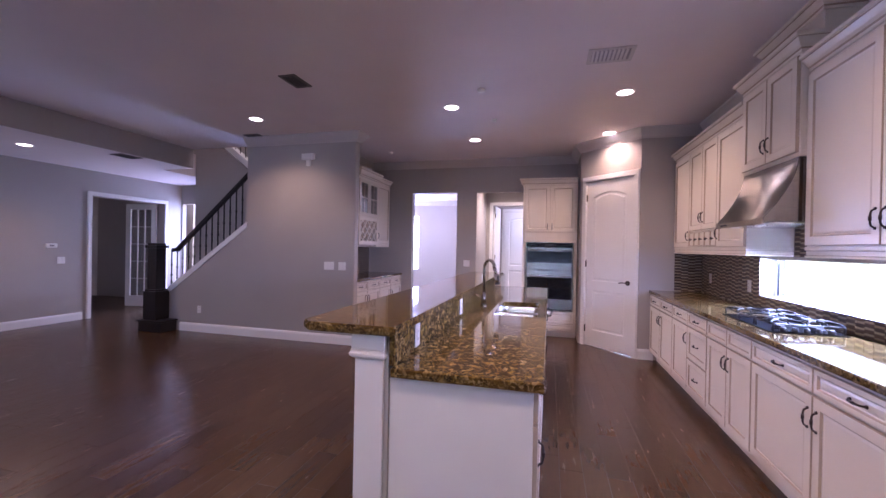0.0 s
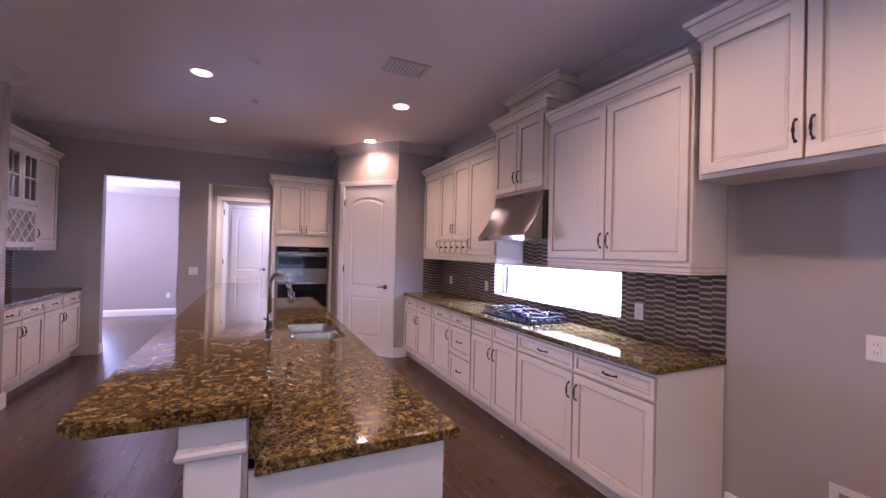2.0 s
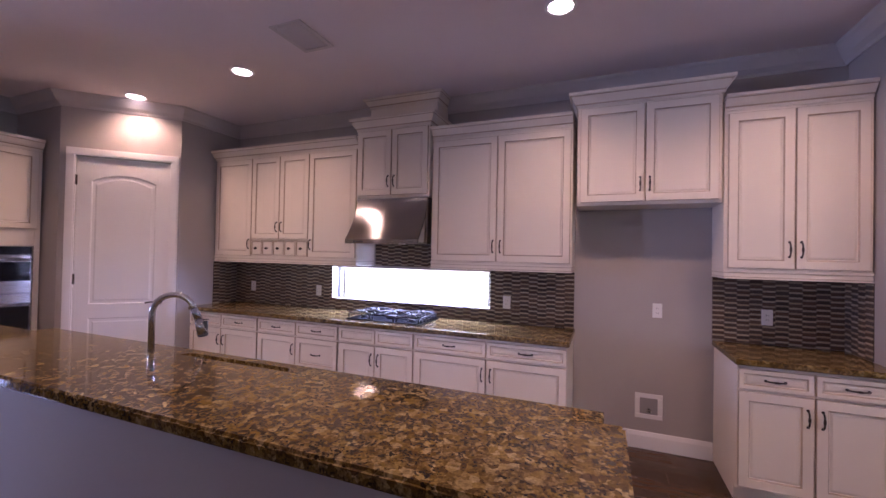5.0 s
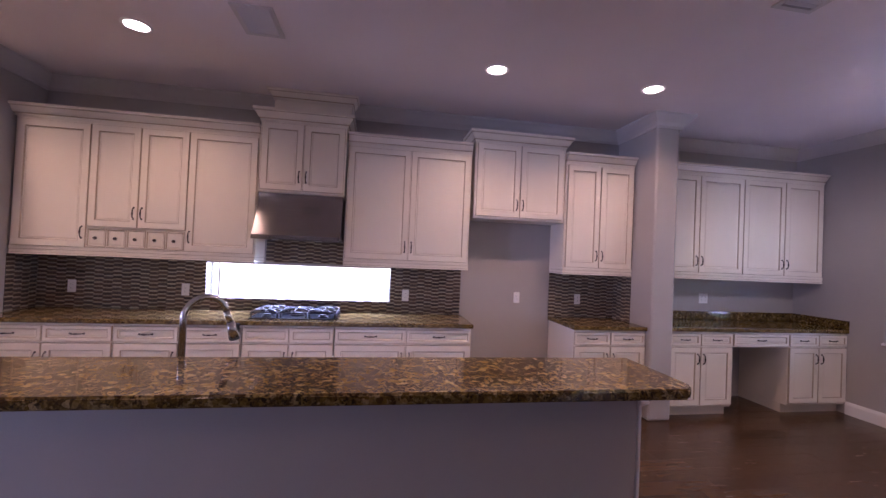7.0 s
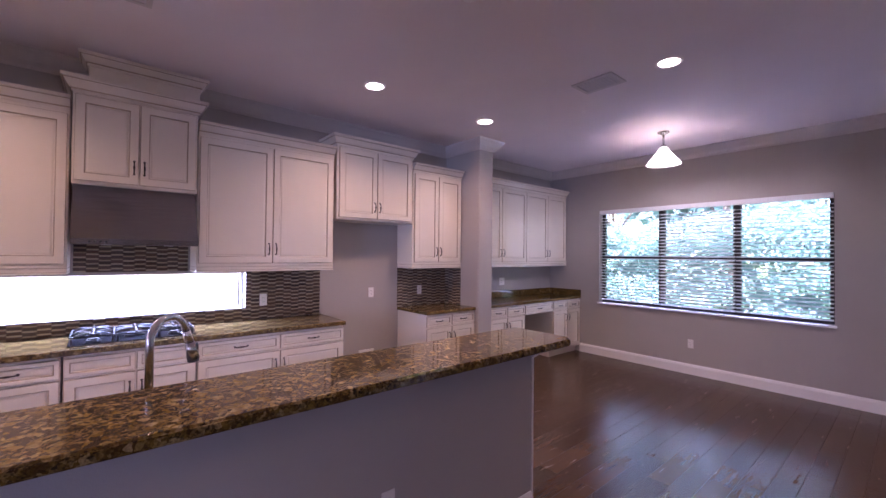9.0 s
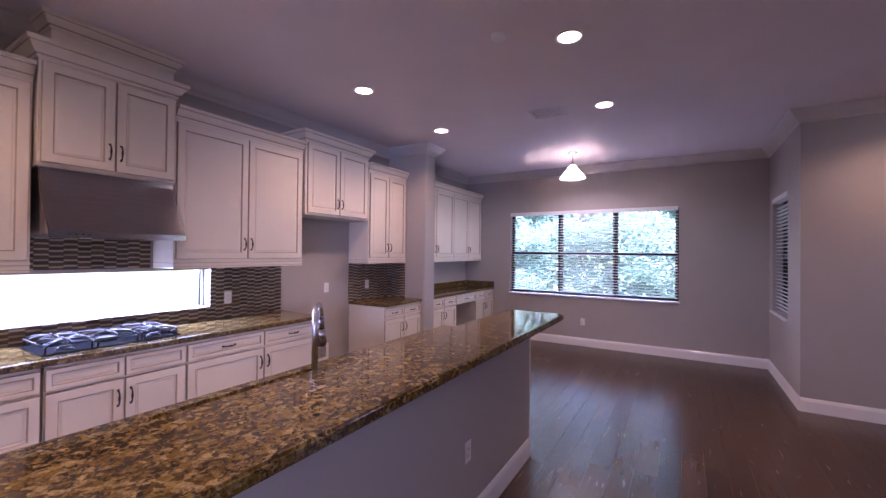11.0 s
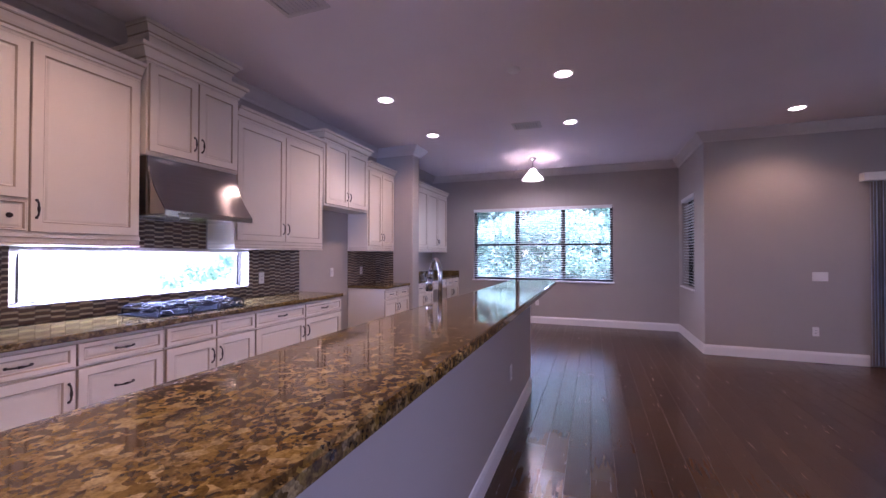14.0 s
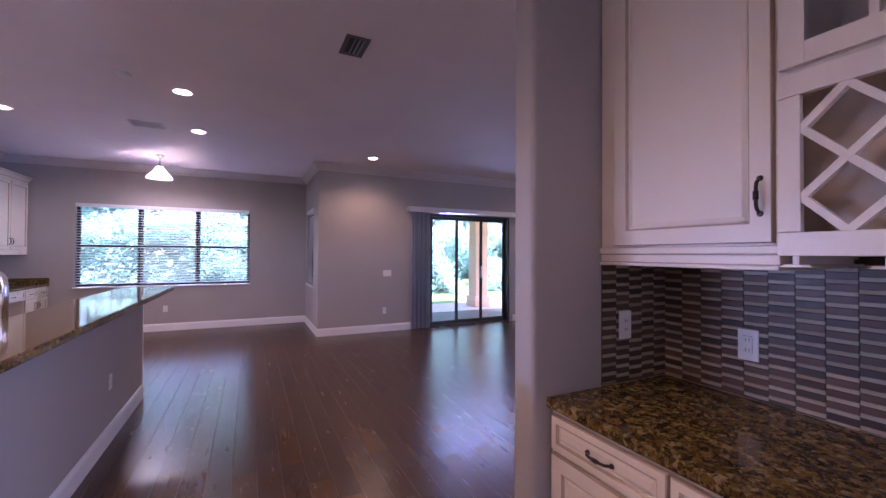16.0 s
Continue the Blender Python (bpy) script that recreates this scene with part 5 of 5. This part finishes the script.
casing("door_casing", -0.935, -0.125, 2.44, pose(0, 11.3, 0))

# ---------- outside ----------
boxes("ground", M_GRASS, None, (-400, -400, -0.30, 400, 400, -0.16), kind="structure")
boxes("patio", M_PAVER, None, (-9, -4.2, -0.16, XD - 0.25, YG - 0.21, -0.03), kind="structure")
# unseen slab, added to keep a sun patch off the far room's floor
boxes("sun_blocker_far", M_CEIL, None, (-6.5, 11.151, 2.6, 1.4, 12.6, 2.72), kind="structure")
boxes("foundation", M_GROUT, None, (-11.4, -2.5, -0.16, 2.4, 13.0, -0.012), kind="structure")
t = thing("porch_column", "square terracotta stucco column on the patio", "column", pose(-7.45, -3.3, -0.03))
boxes("shaft", M_STUCCO, t, (-0.2, -0.2, 0, 0.2, 0.2, 2.8), bevel=0.01)
boxes("plinth", M_STUCCO, t, (-0.25, -0.25, 0, 0.25, 0.25, 0.3), bevel=0.01)
boxes("roof_porch", M_CEIL, None, (-9, -4.0, 2.8, XD - 0.25, YG - 0.21, 2.95), kind="structure")

M_LEAF = piece_mat("leaf", [(0.0, (0.20, 0.36, 0.33)), (0.5, (0.27, 0.43, 0.41)), (1.0, (0.36, 0.52, 0.52))], 0.6, True, (3, 3, 3), 0.0, 0.2)
nt = M_LEAF.node_tree
tl = put(nt, "ShaderNodeBsdfTranslucent", Color=(0.42, 0.64, 0.60, 1))
mx = put(nt, "ShaderNodeMixShader", Fac=0.5)
nt.links.new(nt.nodes["Principled BSDF"].outputs["BSDF"], mx.inputs[1])
nt.links.new(tl.outputs["BSDF"], mx.inputs[2])
nt.links.new(mx.outputs["Shader"], nt.nodes["Material Output"].inputs["Surface"])
M_BARK = paint("bark", (0.22, 0.17, 0.13), 0.9, 25, 0.01, 0.3)
M_HOUSE = paint("pale_stucco", (0.78, 0.76, 0.72), 0.85, 60, 0.003, 0.05)


def leaves(name, parent, clumps, per, size, seed):
    """Leaf clumps: per small bent leaves about each (x, y, z, radius)."""
    r = np.random.RandomState(seed)
    vs, fs = [], []
    for x, y, z, rad in clumps:
        d = r.normal(size=(per, 3))
        d = d / np.linalg.norm(d, axis=1)[:, None] * (rad * r.uniform(0.3, 1.05, per))[:, None]
        c = d * (1, 1, 0.8) + (x, y, z)
        u = r.normal(size=(per, 3))
        u /= np.linalg.norm(u, axis=1)[:, None]
        v = np.cross(u, r.normal(size=(per, 3)))
        v /= np.linalg.norm(v, axis=1)[:, None]
        s = size * r.uniform(0.6, 1.3, per)[:, None]
        for a, b, cc in zip(c, u * s, v * s * 0.45):
            o = len(vs)
            vs += [tuple(a - b), tuple(a + cc), tuple(a + b), tuple(a - cc)]
            fs.append((o, o + 1, o + 2, o + 3))
    me = bpy.data.meshes.new(name)
    me.from_pydata(vs, [], fs)
    me.materials.append(M_LEAF)
    ob = new(name, me)
    ob.parent = parent
    return ob


def tree(x, y, h, spread, seed, label="tall leafy green tree with pale trunk behind the lawn"):
    r = random.Random(seed)
    t = thing("tree", label, "tree", pose(x, y, -0.17), "trees behind the lawn")
    bm = bmesh.new()
    tops = []
    cyl(bm, (0, 0, 0), (0.1, 0, h * 0.5), 0.16, 0.10, 10)
    for i in range(6):
        a = i * 1.05 + r.uniform(-0.3, 0.3)
        p = Vector((0.1, 0, h * r.uniform(0.3, 0.5)))
        q = Vector((math.cos(a) * spread * 0.6, math.sin(a) * spread * 0.6, h * r.uniform(0.6, 0.9)))
        cyl(bm, p, q, 0.06, 0.02, 6)
        tops.append(q)
    part("trunk", bm, M_BARK, t)
    cl = []
    for i in range(26):
        q = r.choice(tops)
        cl.append((q.x + r.gauss(0, spread * 0.3), q.y + r.gauss(0, spread * 0.3), q.z + r.gauss(0, h * 0.12), r.uniform(0.35, 0.8)))
    leaves("crown", t, cl, 420, 0.085, seed)


for i, (x, y, h, sp) in enumerate(((-9.6, -12, 7, 2.2), (-6.4, -13.5, 8, 2.4), (-3.2, -11, 6.5, 2.2), (-0.8, -10.5, 7, 2.4), (1.8, -11.5, 7.5, 2.4), (4.8, -10, 6.5, 2.2), (-12.5, -10.5, 7, 2.3), (7.5, -8.0, 6, 2.0), (10.5, -5.2, 5.5, 1.8))):
    tree(x, y, h, sp, 11 + i)
r = random.Random(5)
cl = [(r.uniform(-15, 9), -8.6 + r.uniform(-1.2, 0.7), r.uniform(-0.1, 2.6) ** 1.0, r.uniform(0.4, 0.75)) for i in range(330)]
tagged(leaves("hedge", None, cl, 420, 0.075, 3), "dense mixed green shrub border behind the lawn", "hedge", kind="stuff")
cl = [(r.uniform(5.2, 7.5), r.uniform(-7, 0.5), r.uniform(-0.1, 1.4), r.uniform(0.3, 0.5)) for i in range(70)]
tagged(leaves("hedge", None, cl, 200, 0.08, 4), "loose green shrubs along the side boundary", "hedge", kind="stuff")
r = random.Random(9)
cl = [(r.uniform(-24, 16), -17 + r.uniform(-1.5, 1.5), r.uniform(0, 5.5), r.uniform(1.0, 1.7)) for i in range(190)]
tagged(leaves("far_woods", None, cl, 170, 0.34, 8), "far edge of pale green woods", "woods", kind="stuff")
t = thing("neighbour_house", "pale stucco side wall of the neighbouring house", "house", pose(9.5, 1.0, -0.17))
boxes("wall", M_HOUSE, t, (0, 0, 0, 0.3, 14, 5.5))

# ---------- floor planks and mosaic, piece by piece ----------
PW, PL, GAP = 0.1463, 0.615, 0.0036


def piece_mesh(name, sx, sy, sz, ch, mat):
    """A low chamfered block with its top centre-bottom at the origin's plane."""
    me = bpy.data.meshes.new(name)
    a, b = sx / 2, sy / 2
    vs = [(-a, -b, 0), (a, -b, 0), (a, b, 0), (-a, b, 0), (-a, -b, sz - ch), (a, -b, sz - ch), (a, b, sz - ch), (-a, b, sz - ch),
          (-a + ch, -b + ch, sz), (a - ch, -b + ch, sz), (a - ch, b - ch, sz), (-a + ch, b - ch, sz)]
    fs = [(0, 1, 5, 4), (1, 2, 6, 5), (2, 3, 7, 6), (3, 0, 4, 7), (4, 5, 9, 8), (5, 6, 10, 9), (6, 7, 11, 10), (7, 4, 8, 11), (8, 9, 10, 11)]
    me.from_pydata(vs, [], fs)
    me.materials.append(mat)
    return me


def lay(parent, name, spots, mesh, joined_mat, keep, score):
    """Lays pieces at the poses given: the nearest as parts, the rest as one joined mesh."""
    spots = sorted(spots, key=score)
    for m in spots[:keep]:
        ob = new(name, mesh)
        ob.parent = parent
        ob.matrix_basis = m
    rest = spots[keep:]
    if not rest:
        return
    base_v = [v.co.copy() for v in mesh.vertices]
    base_f = [tuple(p.vertices) for p in mesh.polygons]
    vs, fs = [], []
    for m in rest:
        o = len(vs)
        vs += [m @ v for v in base_v]
        fs += [tuple(i + o for i in f) for f in base_f]
    me = bpy.data.meshes.new(name + "_rest")
    me.from_pydata(vs, [], fs)
    me.materials.append(joined_mat)
    ob = new(name + "_rest", me)
    ob.parent = parent
    tagged(ob, kind="stuff")


floor = boxes("floor", M_GROUT, None, (-11.3, -2.4, -0.011, 2.3, 13.0, -0.0013), kind="structure")
rng = random.Random(4)
spots = []
for i in range(int(13.3 / PW)):
    x = 2.110 - (i + 0.5) * PW
    off = (i % 2) * PL / 2 + rng.uniform(-0.11, 0.11)
    for j in range(26):
        y = YS - 0.1 - PL + off + (j + 0.5) * PL
        if y > 13 or x < -11.1:
            continue
        if x < XD - 0.15 and y < YG - 0.2:
            continue
        spots.append(pose(x, y, -0.0034 + rng.uniform(-0.0004, 0.0003), rng.uniform(-0.08, 0.08), rng.uniform(-0.10, 0.10)))
lay(floor, "plank", spots, piece_mesh("plank", PW - GAP, PL - GAP, 0.0034, 0.0003, M_PLANK), M_PLANKS, 300,
    lambda m: abs(m.translation.x + 1.2) * 1.4 + abs(m.translation.y - 1.5))

TW, TG, STEP = 0.078, 0.0018, 0.0375
HL, HD = 0.0125, 0.0205
LIGHT_TILE, DARK_TILE = piece_mesh("tile", TW - TG, HL, 0.0045, 0.0008, M_TILE_L), piece_mesh("tile", TW - TG, HD, 0.003, 0.0008, M_TILE_D)


def mosaic(name, m, w, z0, z1, holes=(), keep=0):
    """A mosaic of tile columns, each half a tile off its neighbour, in light and dark rows; local x along the wall, -y towards the room."""
    t = boxes(name, M_TGROUT, None, *([(0, -0.004, z0, w, 0, z1)] if not holes else
              [(0, -0.004, z0, holes[0][0], 0, z1), (holes[0][1], -0.004, z0, w, 0, z1), (holes[0][0], -0.004, z0, holes[0][1], 0, holes[0][2])]), kind="structure")
    t.matrix_world = m
    spots = [[], []]
    r = random.Random(7)
    cols = round(w / TW)
    fit = w / cols / TW
    for j in range(cols):
        x = (j + 0.5) * TW * fit
        for i in range(-1, int((z1 - z0) / STEP) + 1):
            for k, (h, at) in enumerate(((HL, HL / 2), (HD, HL + TG + HD / 2))):
                z = z0 + (i + 0.5 * (j % 2) + 0.08 * ((j * 7) % 5)) * STEP + at
                xa, xb, za, zb = x - TW * fit / 2, x + TW * fit / 2, max(z - h / 2, z0), min(z + h / 2, z1)
                for a, b, c, d in holes:
                    if xb > a and xa < b and zb > c and za < d:
                        if xa < a - 0.008:
                            xb = a
                        elif xb > b + 0.008:
                            xa = b
                        else:
                            zb = c
                if zb - za < 0.004 or xb - xa < 0.004:
                    continue
                size = Matrix.Diagonal(((xb - xa) / TW, (zb - za) / h, 1, 1))
                spots[k].append(pose((xa + xb) / 2, -0.004, (za + zb) / 2, 90 + r.uniform(-0.4, 0.4), 0, r.uniform(-0.3, 0.3)) @ size)
    for k in (0, 1):
        lay(t, "tile", spots[k], (LIGHT_TILE, DARK_TILE)[k], (M_TILES_L, M_TILES_D)[k], keep, lambda m: abs(m.translation.x - 3.2) if w > 2 else 0)
    return t


mosaic("backsplash_range", EAST(XE - 0.0005, 5.96), 5.96 - 1.985, 0.921, 1.409, [(5.96 - 4.525, 5.96 - 2.735, 1.04, 1.41)], 150)
mosaic("backsplash_hood", EAST(XE - 0.0005, 3.98), 0.76, 1.4095, 1.63, [], 0)
mosaic("backsplash_side", EAST(XE - 0.0005, 0.97), 0.785, 0.921, 1.409, [], 70)
mosaic("backsplash_nook", WEST(-3.1695, 5.505), YN - 5.57, 0.921, 1.46, [], 150)
mosaic("backsplash_nook_end", pose(-2.778, 5.5005, 0, 0, 0, 180), 0.385, 0.921, 1.409, [], 50)
mosaic("backsplash_stub", pose(XE - 0.0085, 0.1805, 0, 0, 0, 180), 0.315, 0.921, 1.409)
mosaic("backsplash_pantry", pose(1.836, 5.9645, 0), 0.315, 0.921, 1.409)
